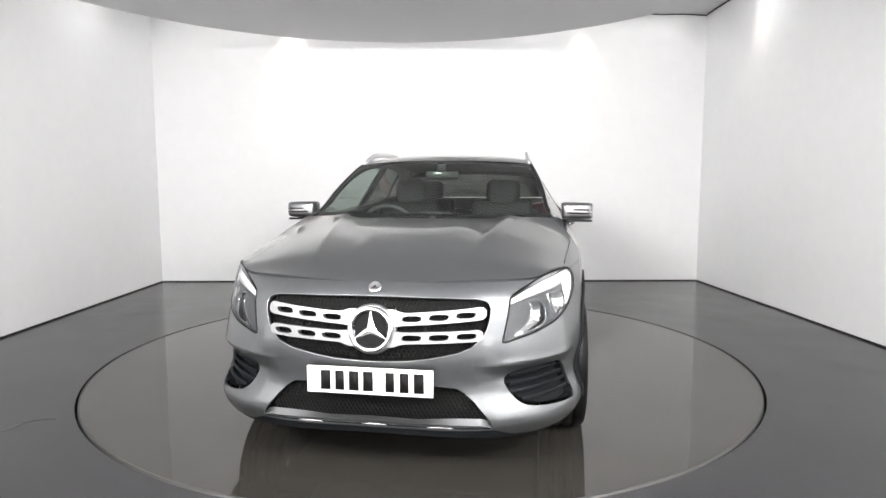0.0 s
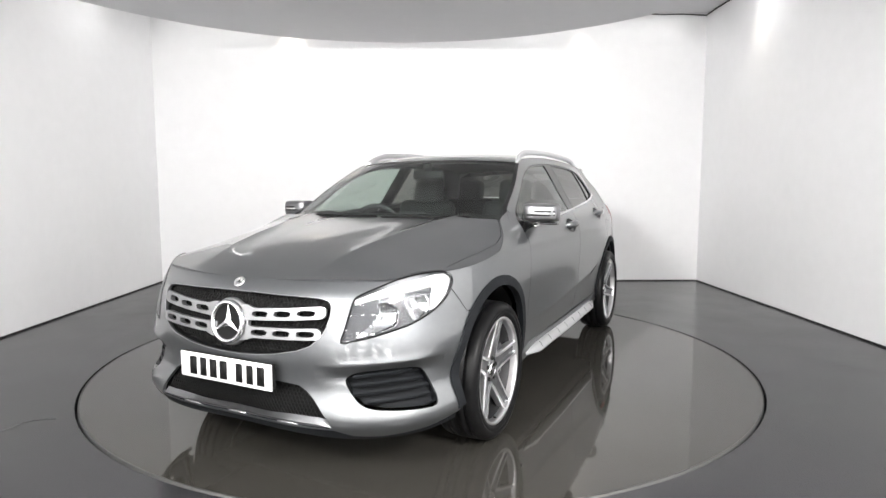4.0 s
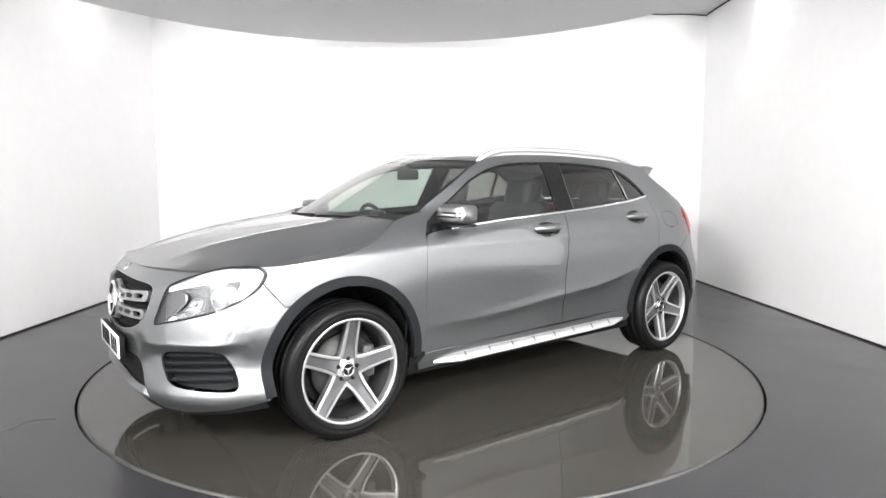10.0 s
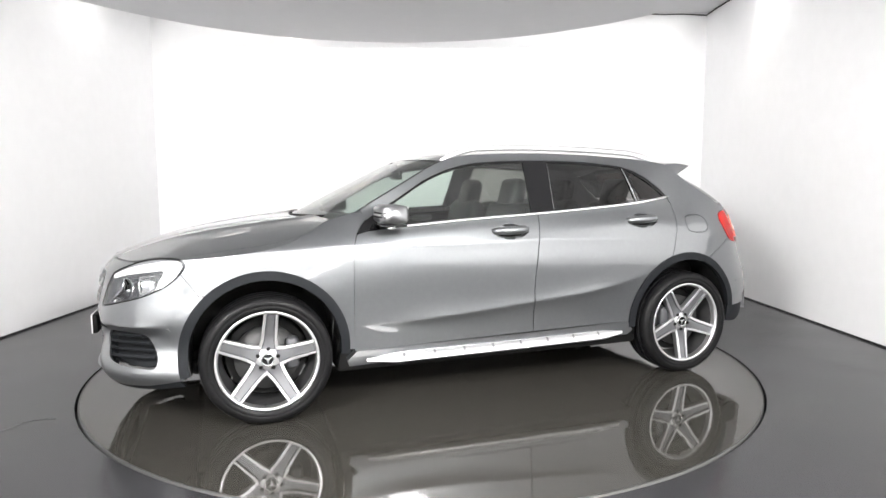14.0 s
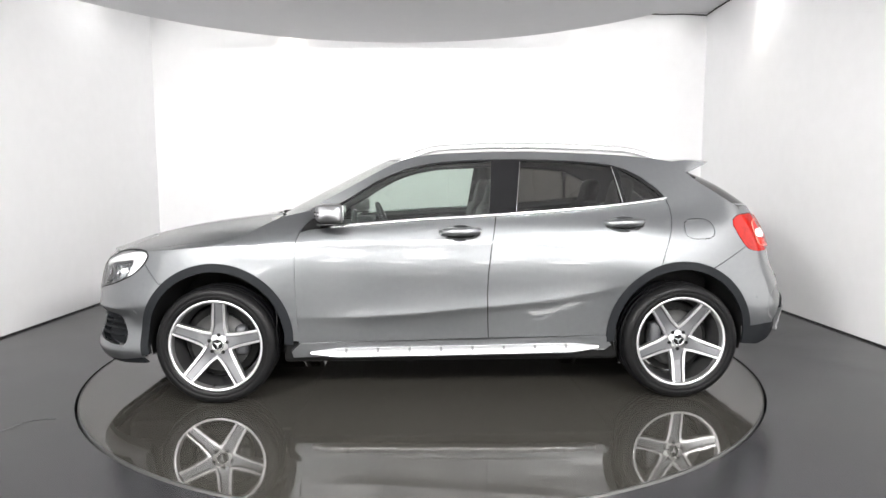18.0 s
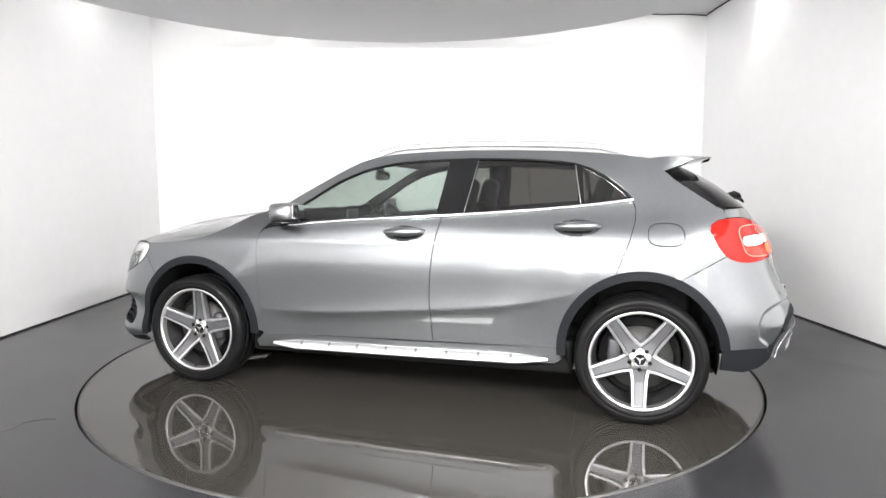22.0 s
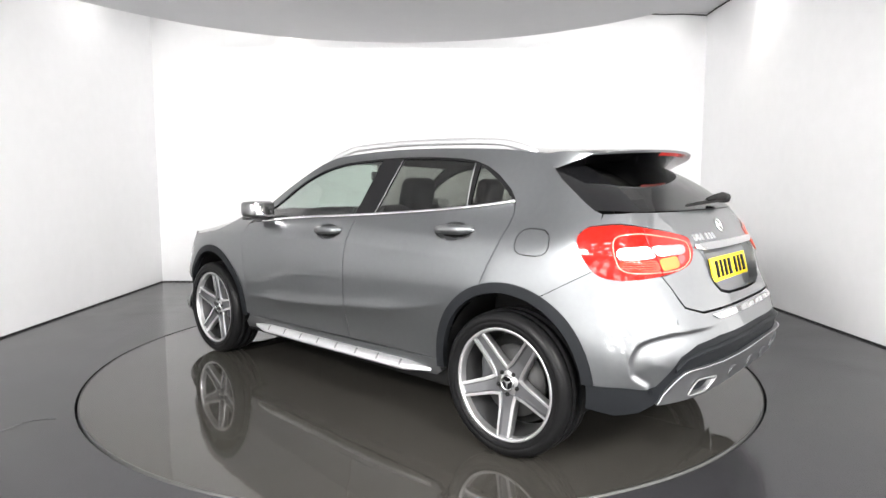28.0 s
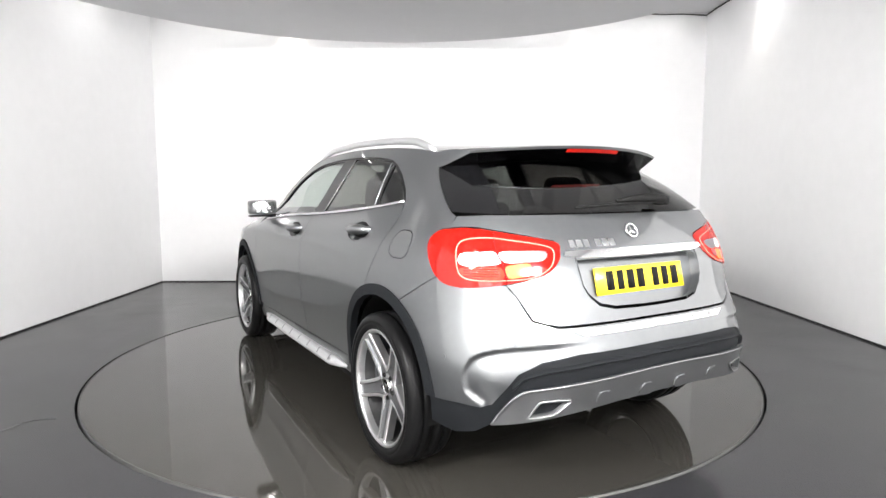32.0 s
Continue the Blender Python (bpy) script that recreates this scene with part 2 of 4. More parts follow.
def patch(fn, outer, holes=(), step=0.035, gap=0.0028, flange=0.014, fine=0.02):
    """A skin over fn's domain inside a closed outline, less holes, with its edge folded inwards."""
    loops = [shrink(dense(outer, fine), gap)] + [dense(h, fine) for h in holes]
    loops = [l if area(l) > 0 else l[::-1] for l in loops]
    o = np.array(loops[0])
    gx = np.arange(o[:, 0].min() + step / 2, o[:, 0].max(), step)
    gy = np.arange(o[:, 1].min() + step / 2, o[:, 1].max(), step)
    g = np.array([(x + (step / 2 if j % 2 else 0), y) for j, y in enumerate(gy) for x in gx]).reshape(-1, 2)
    ok = within(g, loops[0])
    for h in loops[1:]:
        ok &= ~within(g, h)
    g = g[ok]
    rim = np.concatenate([np.array(l) for l in loops])
    if len(g):
        g = g[np.min(np.linalg.norm(g[:, None] - rim[None], axis=2), 1) > step * 0.42]
    pts, edges, k = [tuple(p) for p in rim], [], 0
    for l in loops:
        edges += [(k + i, k + (i + 1) % len(l)) for i in range(len(l))]
        k += len(l)
    got = delaunay_2d_cdt([Vector(p) for p in pts + [tuple(p) for p in g]], edges, [], 0, 1e-6)
    v2 = np.array([tuple(v) for v in got[0]])
    tris = np.array([tuple(f) for f in got[2]])
    mid = v2[tris].mean(1)
    ok = within(mid, loops[0])
    for h in loops[1:]:
        ok &= ~within(mid, h)
    tris = tris[ok]
    a, b, c = v2[tris[:, 0]], v2[tris[:, 1]], v2[tris[:, 2]]
    neg = ((b - a)[:, 0] * (c - a)[:, 1] - (b - a)[:, 1] * (c - a)[:, 0]) < 0
    tris[neg] = tris[neg][:, ::-1]
    def facing(q):
        n = np.cross(fn(q + (1.5e-3, 0)) - fn(q - (1.5e-3, 0)), fn(q + (0, 1.5e-3)) - fn(q - (0, 1.5e-3)))
        return n / (np.linalg.norm(n, axis=1)[:, None] + 1e-12)

    verts = fn(v2)
    out = [(verts, tris, facing(v2))]
    if flange:
        for i, l in enumerate(loops):
            l = np.array(l)
            p = fn(l)
            n = facing(l)
            t = np.roll(p, -1, 0) - np.roll(p, 1, 0)
            edge = np.cross(t, n) * (1 if i == 0 else -1)
            edge /= np.linalg.norm(edge, axis=1)[:, None] + 1e-12
            low = p - n * flange
            m = len(l)
            fs = [(j, j + m, (j + 1) % m + m, (j + 1) % m) if i == 0 else ((j + 1) % m, (j + 1) % m + m, j + m, j) for j in range(m)]
            edge = edge * (1 if flange > 0 else -1)
            out.append((np.concatenate([p, low]), fs, np.concatenate([edge, edge])))
    return join(*out)


def lifted(d):
    return lambda uz: body(uz, d)


def both(name, mesh, mat, parent, label=""):
    return part(name, mesh, mat, parent, label), part(name, mirror(mesh), mat, parent, label)


def sym(half, about):
    """A half outline, from the middle line round to it again, closed by its mirror."""
    return list(half) + [(2 * about - u, z) for u, z in reversed(half) if abs(u - about) > 1e-6]


# ---- studio ----
def slab(name, x0, x1, y0, y1, z0, z1, mat, label, category):
    return tagged(part(name, box((x0 + x1) / 2, (y0 + y1) / 2, (z0 + z1) / 2, x1 - x0, y1 - y0, z1 - z0), mat, None, "", False), label, category, kind="structure")


RING = 2.27
tw = 0.004   # half-gap round the turntable


def ring_floor():
    """The floor, with a round hole for the turntable."""
    bm = bmesh.new()
    n = 180
    r = RING + 0.012
    inner = [bm.verts.new((r * math.cos(2 * math.pi * k / n), r * math.sin(2 * math.pi * k / n), 0)) for k in range(n)]
    deep = [bm.verts.new((r * math.cos(2 * math.pi * k / n), r * math.sin(2 * math.pi * k / n), -0.12)) for k in range(n)]
    outer = []
    for k in range(n):
        a = 2 * math.pi * k / n
        c, s = math.cos(a), math.sin(a)
        reach = min((RIGHT + 0.15) / c if c > 1e-6 else 1e9, (LEFT - 0.15) / c if c < -1e-6 else 1e9, (BACK + 0.15) / s if s > 1e-6 else 1e9, (FRONT - 0.15) / s if s < -1e-6 else 1e9)
        outer.append(bm.verts.new((reach * c, reach * s, 0)))
    for k in range(n):
        j = (k + 1) % n
        bm.faces.new((inner[k], outer[k], outer[j], inner[j]))
        bm.faces.new((inner[j], deep[j], deep[k], inner[k]))
    for cx, cy in ((RIGHT, BACK), (LEFT, BACK), (LEFT, FRONT), (RIGHT, FRONT)):
        cx, cy = cx + math.copysign(0.15, cx), cy + math.copysign(0.15, cy)
        a = math.atan2(cy, cx) % (2 * math.pi)
        k = int(a / (2 * math.pi) * n)
        v = bm.verts.new((cx, cy, 0))
        bm.faces.new((outer[k], v, outer[(k + 1) % n]))
    return bm


tagged(part("floor", ring_floor(), FLOOR, None, "", False), "dark grey painted studio floor with a soft sheen", "floor", kind="structure")
tagged(part("pit", turned([(0.01, -0.121), (RING + 0.1, -0.121)], "z", 90), GAP, None), "black gap below the turntable's edge", "pit", kind="structure")
slab("wall_back", LEFT - 0.15, RIGHT + 0.15, BACK, BACK + 0.15, 0, TALL, WALL, "smooth white painted back wall", "wall")
slab("wall_left", LEFT - 0.15, LEFT, FRONT, BACK, 0, TALL, WALL, "smooth white painted side wall", "wall")
slab("wall_right", RIGHT, RIGHT + 0.15, FRONT, BACK, 0, TALL, WALL, "smooth white painted side wall", "wall")
slab("wall_front", LEFT - 0.15, RIGHT + 0.15, FRONT - 0.15, FRONT, 0, TALL, WALL, "plain white wall that closes the studio", "wall")
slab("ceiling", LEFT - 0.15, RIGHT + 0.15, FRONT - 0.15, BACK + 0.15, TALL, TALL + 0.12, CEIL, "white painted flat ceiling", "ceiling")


def soffit():
    cx, cy = SOFFIT_AT
    n = 160
    loop = []
    for k in range(n):
        a = 2 * math.pi * k / n
        x, y = cx + SOFFIT_R * math.cos(a), cy + SOFFIT_R * math.sin(a)
        loop.append((min(max(x, LEFT + 0.002), RIGHT - 0.002), min(y, BACK - 0.002)))
    return loft([[(x, y, SOFFIT) for x, y in loop], [(x, y, SOFFIT + 0.1) for x, y in loop]], True, True)


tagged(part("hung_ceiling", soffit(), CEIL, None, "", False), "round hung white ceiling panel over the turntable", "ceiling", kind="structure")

for x0, x1, y0, y1 in ((LEFT, RIGHT, BACK - 0.004, BACK - 0.0005), (LEFT + 0.0005, LEFT + 0.004, FRONT, BACK), (RIGHT - 0.004, RIGHT - 0.0005, FRONT, BACK)):
    slab("shadow_gap", x0, x1, y0, y1, 0.001, 0.014, GAP, "thin dark joint between wall and floor", "joint")
crack = join(tube([(2.75, BACK - 0.004, TALL - 0.012), (3.0, BACK - 0.003, TALL - 0.022), (3.25, BACK - 0.004, TALL - 0.016), (RIGHT - 0.01, BACK - 0.004, TALL - 0.03)], 0.009, 5),
             tube([(RIGHT - 0.004, BACK - 0.01, TALL - 0.02), (RIGHT - 0.004, 3.2, TALL - 0.012), (RIGHT - 0.004, 2.6, TALL - 0.016), (RIGHT - 0.004, 1.8, TALL - 0.01)], 0.010, 5))
tagged(part("ceiling_crack", crack, GAP), "ragged dark crack along the ceiling corner", "crack", kind="structure")
scuff = smooth([(-2.40, -1.62), (-2.171, -1.454), (-2.131, -1.344), (-2.046, -1.29), (-1.99, -1.29)], 6, False)
tagged(part("floor_joint", loft([[(x, y + 0.006, 0.0012) for x, y in scuff], [(x, y - 0.006, 0.0012) for x, y in scuff]]), JOINT), "faint curved joint in the floor paint", "joint", kind="structure")

turntable = tagged(new("turntable"), "round glossy grey car turntable flush with the floor", "turntable")
part("disc", loft([[(0.0, 0.0, 0.0)] * 180] + [[(r * math.cos(2 * math.pi * k / 180), r * math.sin(2 * math.pi * k / 180), h) for k in range(180)]
     for r, h in ((1.2, 0.0), (RING - tw, 0.0), (RING - tw, -0.1))], True), DISC, turntable, "", False)
part("edge_strip", turned([(RING - tw + 0.001, -0.05), (RING - tw + 0.001, 0.0015), (RING - tw - 0.008, 0.0015), (RING - tw - 0.008, -0.05)], "z", 180), STEEL, turntable, "thin steel edge strip")

# bodies for the added floods, out of view
for fx, fy in FILL_FLOODS:
    f = tagged(new("fill_flood_light"), "unseen white flood light with a bright square face, added as fill", "lamp", "ceiling floods")
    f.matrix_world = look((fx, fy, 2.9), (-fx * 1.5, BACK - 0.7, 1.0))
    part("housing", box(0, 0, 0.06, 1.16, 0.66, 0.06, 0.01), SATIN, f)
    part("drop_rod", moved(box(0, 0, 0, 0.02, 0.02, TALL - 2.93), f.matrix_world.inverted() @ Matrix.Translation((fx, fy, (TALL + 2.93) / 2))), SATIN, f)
    part("diffuser", box(0, 0, 0.026, 1.1, 0.6, 0.004), FILLFLOODGLOW, f)
for k in range(20):
    f = tagged(new("ceiling_batten"), "slim bright batten light under the white ceiling", "lamp", "ceiling battens behind the camera")
    f.location = (-2.6 + 1.3 * (k % 5) + 0.3 * (k // 5 % 2), -7.4 + 0.85 * (k // 5), TALL - 0.03)
    part("housing", box(0, 0, 0.012, 0.62, 0.18, 0.035, 0.006), SATIN, f)
    part("diffuser", box(0, 0, -0.012, 0.56, 0.12, 0.014, 0.004), BATTENGLOW, f)
rack = random.Random(7)
for k in range(20):
    x, z = -2.75 + 1.35 * (k % 5) + 0.4 * (k // 5 % 2) + rack.uniform(-.2, .2), 0.42 + 0.66 * (k // 5) + rack.uniform(-.12, .12)
    long, tall = rack.uniform(.35, .85), rack.uniform(.14, .28)
    f = tagged(new("rack_light"), "short bright lamp on a wall bracket", "lamp", "lamps on the wall behind the camera")
    f.location = (x, FRONT, z)
    part("bracket", box(0, 0.06, 0, 0.05, 0.12, 0.05, 0.005), SATIN, f)
    part("face", box(0, 0.14, 0, long, 0.05, tall, 0.015), TUBEGLOW, f)
for px, way, py, wide, watts in FILL_PANELS:
    f = tagged(new("fill_panel"), "large flat white fill panel, added unseen on the side wall", "lamp", "wall light panels")
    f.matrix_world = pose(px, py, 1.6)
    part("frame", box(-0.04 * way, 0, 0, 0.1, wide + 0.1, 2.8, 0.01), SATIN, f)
    part("diffuser", box(0.012 * way, 0, 0, 0.004, wide, 2.7), FILLPANELGLOW, f)
for sx, sy, watts in SPOTS:
    f = tagged(new("recessed_downlight"), "small round recessed downlight with a white rim", "lamp", "recessed downlights")
    f.location = (sx, sy, TALL)
    part("rim", turned([(0.045, -0.004), (0.06, -0.008), (0.062, 0.0)], "z", 24), SATIN, f)

# ---- car: its skin ----
class Spline:
    """Natural cubic through (xs, ys); ys may hold vectors. Straight beyond its ends."""
    def __init__(self, xs, ys):
        order = np.argsort(xs)
        self.x, self.y = np.array(xs, float)[order], np.array(ys, float)[order]
        n, h = len(self.x), np.diff(self.x)
        a, b = np.eye(n), np.zeros((n, n))
        for i in range(1, n - 1):
            a[i, i - 1:i + 2] = h[i - 1], 2 * (h[i - 1] + h[i]), h[i]
            b[i, i - 1:i + 2] = 6 / h[i - 1], -6 / h[i - 1] - 6 / h[i], 6 / h[i]
        self.bend = np.linalg.solve(a, b)
        self.m = np.tensordot(self.bend, self.y, 1)

    def weights(self, q):
        q = np.atleast_1d(np.asarray(q, float))
        c = np.clip(q, self.x[0], self.x[-1])
        i = np.clip(np.searchsorted(self.x, c) - 1, 0, len(self.x) - 2)
        h = self.x[i + 1] - self.x[i]
        t = (c - self.x[i]) / h
        return i, h, t, q - c

    def __call__(self, q):
        i, h, t, over = self.weights(q)
        if self.y.ndim > 1:
            h, t, over = h[:, None], t[:, None], over[:, None]
        y0, y1, m0, m1 = self.y[i], self.y[i + 1], self.m[i], self.m[i + 1]
        s = 1 - t
        v = s * y0 + t * y1 + h * h / 6 * ((s ** 3 - s) * m0 + (t ** 3 - t) * m1)
        d = (y1 - y0) / h + h / 6 * ((1 - 3 * s * s) * m0 + (3 * t * t - 1) * m1)
        return v + d * over


# plan outline of the body at its widest, from nose to tail, and how far it draws in at each height
PLAN = [(2.25, 0), (2.225, .35), (2.12, .62), (1.95, .78), (1.7, .865), (1.35, .898), (.85, .9), (.2, .903), (-.6, .903),
        (-1.1, .9), (-1.4, .895), (-1.72, .862), (-1.95, .78), (-2.1, .6), (-2.165, .35), (-2.18, 0)]
LEVELS = (.2, .3, .42, .56, .7, .82, .92, 1.02, 1.1, 1.2, 1.32, 1.45)
INSET = {
    0: (.075, .018, .012, 0, .012, .055, .17, .30, .4, .5, .6, .7),
    1: (.06, .000, .014, 0, .012, .055, .17, .30, .4, .5, .6, .7),
    2: (.04, -.026, .014, 0, .018, .06, .15, .28, .4, .5, .6, .7),
    3: (.035, -.028, .016, 0, .02, .05, .11, .25, .4, .5, .6, .7),
    4: (.035, -.014, .012, 0, .01, .025, .06, .16, .3, .4, .5, .6),
    5: (.03, .015, .008, .004, 0, .01, .035, .125, .23, .30, .37, .45),
    6: (.08, .052, .036, .021, .007, .002, .014, .07, .163, .218, .275, .34),
    7: (.08, .056, .042, .026, .009, .002, .014, .045, .10, .165, .235, .32),
    8: (.08, .055, .042, .024, .008, .002, .016, .048, .10, .16, .23, .315),
    9: (.06, .04, .03, .015, .002, 0, .02, .055, .11, .165, .23, .315),
    10: (.03, .015, .005, 0, 0, .008, .03, .07, .125, .185, .25, .32),
    11: (.05, .02, .005, 0, .012, .025, .035, .06, .105, .17, .24, .32),
    12: (.08, .03, .01, 0, .03, .06, .08, .12, .17, .25, .34, .43),
    13: (.10, .04, .02, 0, .04, .09, .115, .165, .22, .30, .39, .5),
    14: (.10, .05, .03, 0, .045, .095, .125, .18, .24, .32, .42, .53),
    15: (.10, .05, .03, 0, .045, .095, .125, .18, .24, .32, .42, .53)}
xy = np.array(PLAN)
along = np.concatenate([[0], np.cumsum(np.hypot(*np.diff(xy, axis=0).T))])
UMAX = along[-1]
flip = np.array([1, -1])
plan = Spline(np.concatenate([-along[5:0:-1], along, 2 * UMAX - along[-2:-7:-1]]),
              np.concatenate([xy[5:0:-1] * flip, xy, xy[-2:-7:-1] * flip]))
rows = np.array([INSET[k] for k in range(16)])
inset_z = Spline(LEVELS, rows.T)
inset_u = Spline(np.concatenate([-along[5:0:-1], along, 2 * UMAX - along[-2:-7:-1]]),
                 np.concatenate([rows[5:0:-1], rows, rows[-2:-7:-1]])[:, 0])


shoulder = Spline((1.6, .9, .25, -.23, -.71, -1.2), (.905, .932, .93, .935, .926, .905))
sweep = Spline((.9, .5, .254, -.2, -.715, -1.0, -1.2), (.50, .505, .52, .56, .618, .69, .76))


corner = np.array(smooth([(4.83, .435), (4.772, .470), (4.757, .50), (4.752, .545), (4.765, .588), (4.795, .622), (4.85, .645), (4.93, .660), (5.04, .668), (5.30, .676)], 6, False))


def pressed(u, z):
    """Depth of the pressed corner of the rear bumper: a sharp step along a hooked line, fading inwards."""
    out = np.zeros(len(u))
    near = (u > 4.70) & (u < 5.32) & (z > .40) & (z < .72)
    if near.any():
        p = np.column_stack([u[near], z[near]])
        a, d = corner[:-1], np.diff(corner, axis=0)
        t = np.clip(((p[:, None] - a) * d).sum(2) / (d * d).sum(1), 0, 1)
        off = p[:, None] - a - t[:, :, None] * d
        dist = np.linalg.norm(off, axis=2)
        k = dist.argmin(1)
        i = np.arange(len(k))
        side = d[k, 0] * off[i, k, 1] - d[k, 1] * off[i, k, 0]
        fade = np.clip((5.30 - p[:, 0]) / .25, 0, 1)
        out[near] = np.where(side < 0, (1 - np.exp(-(dist[i, k] / .016) ** 2)) * np.exp(-dist[i, k] / .06), 0) * fade
    return out


def sculpt(u, x, z):
    """Pressed lines: along the shoulder, the rising sweep low on the doors, the brow over the bumper vent."""
    win = lambda v, lo, hi, soft: np.clip((v - lo) / soft, 0, 1) * np.clip((hi - v) / soft, 0, 1)
    tent = lambda d, w: np.exp(-(np.sqrt(d * d + .012 ** 2) - .012) / w)
    s = .007 * tent(z - shoulder(x), .03) * win(x, -1.2, 1.72, .4)
    d = z - sweep(x)
    s = s + .015 * np.exp(-(np.sqrt(d * d + .008 ** 2) - .008) / np.where(d > 0, .065, .040)) * win(x, -1.05, .95, .45)
    a = np.minimum(np.abs(u), 2 * UMAX - np.abs(u))
    d = z - (.522 + .03 * (a - .5))
    brow = win(np.abs(u), .42, 1.0, .14) * (np.abs(u) < 1.2)
    s = s + brow * (.013 * np.exp(-(np.sqrt((d - .014) ** 2 + .005 ** 2) - .005) / .022) - .012 * np.exp(-((d + .035) / .03) ** 2))
    s = s - .021 * pressed(np.where(u > UMAX, 2 * UMAX - u, u), z)
    return s


def body(uz, out=0.0):
    """The point of the body's flank at u metres round the plan (nose 0, tail UMAX) and height z, lifted by out."""
    uz = np.atleast_2d(np.asarray(uz, float))
    u, z = uz[:, 0], uz[:, 1]
    p = plan(u)
    d = plan(u + 1e-3) - plan(u - 1e-3)
    n = np.stack([-d[:, 1], d[:, 0]], 1)
    n /= -np.linalg.norm(n, axis=1)[:, None]
    vals = inset_z(z)                                   # one inset per station
    vals = np.concatenate([vals[:, 5:0:-1], vals, vals[:, -2:-7:-1]], 1)
    i, h, t, over = inset_u.weights(u)
    m = vals @ inset_u.bend.T
    k = np.arange(len(u))
    s = 1 - t
    ins = s * vals[k, i] + t * vals[k, i + 1] + h * h / 6 * ((s ** 3 - s) * m[k, i] + (t ** 3 - t) * m[k, i + 1])
    q = p + n * (out - ins + sculpt(u, p[:, 0], z))[:, None]
    return np.column_stack([q, z])


GRID = np.linspace(0, UMAX, 900)


def from_x(pts):
    """(x, z) seen from the side, as (u, z)."""
    out = []
    for x, z in pts:
        b = body(np.column_stack([GRID, np.full(900, z)]))[:, 0]
        out.append((np.interp(-x, -b, GRID), z))
    return out


def from_y(pts, rear=False):
    """(y, z) seen from the front or from behind, as (u, z)."""
    out = []
    for y, z in pts:
        g = GRID[450:][::-1] if rear else GRID[:450]
        b = np.maximum.accumulate(body(np.column_stack([g, np.full(450, z)]))[:, 1])
        out.append((np.interp(y, b, g), z))
    return out


# heights of the bonnet's middle, of the wing's crease and of the roof's side edge, along the car
hood_mid = Spline((.9, 1.15, 1.46, 1.85, 2.0, 2.1, 2.2), (1.092, 1.074, 1.040, .968, .924, .886, .838))
crease = Spline((.84, .93, 1.01, 1.1, 1.2, 1.32, 1.5, 1.75, 1.9, 2.03, 2.2), (1.112, 1.092, 1.070, 1.022, .972, .932, .905, .886, .884, .868, .86))
dome = Spline((.9, 1.5, 2.2), (5.0, 2.8, 2.4))
eaves = Spline((-1.6, -1.4, -1.1, -.7, -.3, .05, .3, .45, .56, .70, .833, .93, 1.02), (1.35, 1.398, 1.437, 1.458, 1.463, 1.449, 1.406, 1.333, 1.271, 1.193, 1.115, 1.055, .99))


def at_x(xs, zs):
    return body(np.array(from_x(list(zip(xs, zs)))))


cx_ = np.linspace(.84, 1.76, 30)
side_y = at_x(cx_, crease(cx_))[:, 1]
lead_u = np.linspace(0, 1.045, 18)
lead_z = np.interp(lead_u, (.757, .80, .91), (.864, .872, .887))
lead = body(np.column_stack([lead_u, lead_z - .004]))[:, :2]          # the bonnet's front edge in plan
front_x = np.array([1.82, 1.92, 2.02])
crease_y = Spline(np.concatenate([cx_, front_x, [2.1, 2.2]]), np.concatenate([side_y, np.interp(-front_x, -lead[:, 0], lead[:, 1]), [.565, .53]]))


def hood_top(xy):
    """Bonnet and wing top, over (x, y)."""
    xy = np.atleast_2d(np.asarray(xy, float))
    x, y = xy[:, 0], np.abs(xy[:, 1])
    q = np.clip(y / crease_y(x), 0, 1.2)
    zc = crease(x)
    z = zc + (hood_mid(x) - zc) * (1 - q ** dome(x))
    ridge = .50 - .16 * (x - 1.0)                       # the pressed ridge that runs to the grille
    z = z + .013 * np.exp(-(np.sqrt((y - ridge) ** 2 + .010 ** 2) - .010) / .035) * np.clip((2.12 - x) / .5, 0, 1) - .005 * np.exp(-((y - ridge + .13) / .08) ** 2) * np.clip((2.1 - x) / .5, 0, 1)
    return np.column_stack([x, xy[:, 1], z])


def arch(cx, r, a0, a1, n=14):
    """Part of a circle round a wheel, as (x, z), from angle a0 to a1 in degrees (0 forward, 90 up)."""
    return [(cx + r * math.cos(radians(a0 + (a1 - a0) * k / n)), ARCHZ + r * math.sin(radians(a0 + (a1 - a0) * k / n))) for k in range(n + 1)]


AXF, AXR, RO, RI, ARCHZ = 1.36, -1.34, .432, .387, .385
HEADLAMP = [(.535, .629), (.549, .686), (.567, .743), (.584, .792), (.600, .806), (.649, .827), (.77, .862), (.862, .88), (.973, .888), (1.051, .884), (1.083, .853), (1.058, .809), (1.026, .778), (.962, .739), (.884, .708), (.813, .686), (.745, .671), (.681, .656), (.606, .641)]
GRILLE = sym([(0, .812), (.42, .804), (.482, .792), (.494, .755), (.465, .665), (.39, .597), (.19, .557), (0, .548)], 0)
FOG = [(.546, .466), (.585, .499), (.692, .513), (.837, .509), (.894, .480), (.938, .395), (.935, .345), (.88, .338), (.702, .351), (.624, .369), (.578, .408)]
MOUTH = sym([(0, .452), (.33, .452), (.40, .41), (.50, .285), (.47, .268), (0, .268)], 0)
TAIL = [(4.514, 1.022), (4.522, 1.056), (4.556, 1.08), (4.62, 1.088), (4.70, 1.091), (4.95, 1.068), (5.19, 1.037), (5.207, 1.0), (5.18, .958), (5.10, .915), (4.90, .882), (4.71, .867), (4.61, .887), (4.55, .95)]

car = tagged(new("car"), "dark silver grey metallic compact crossover car on the turntable", "car")

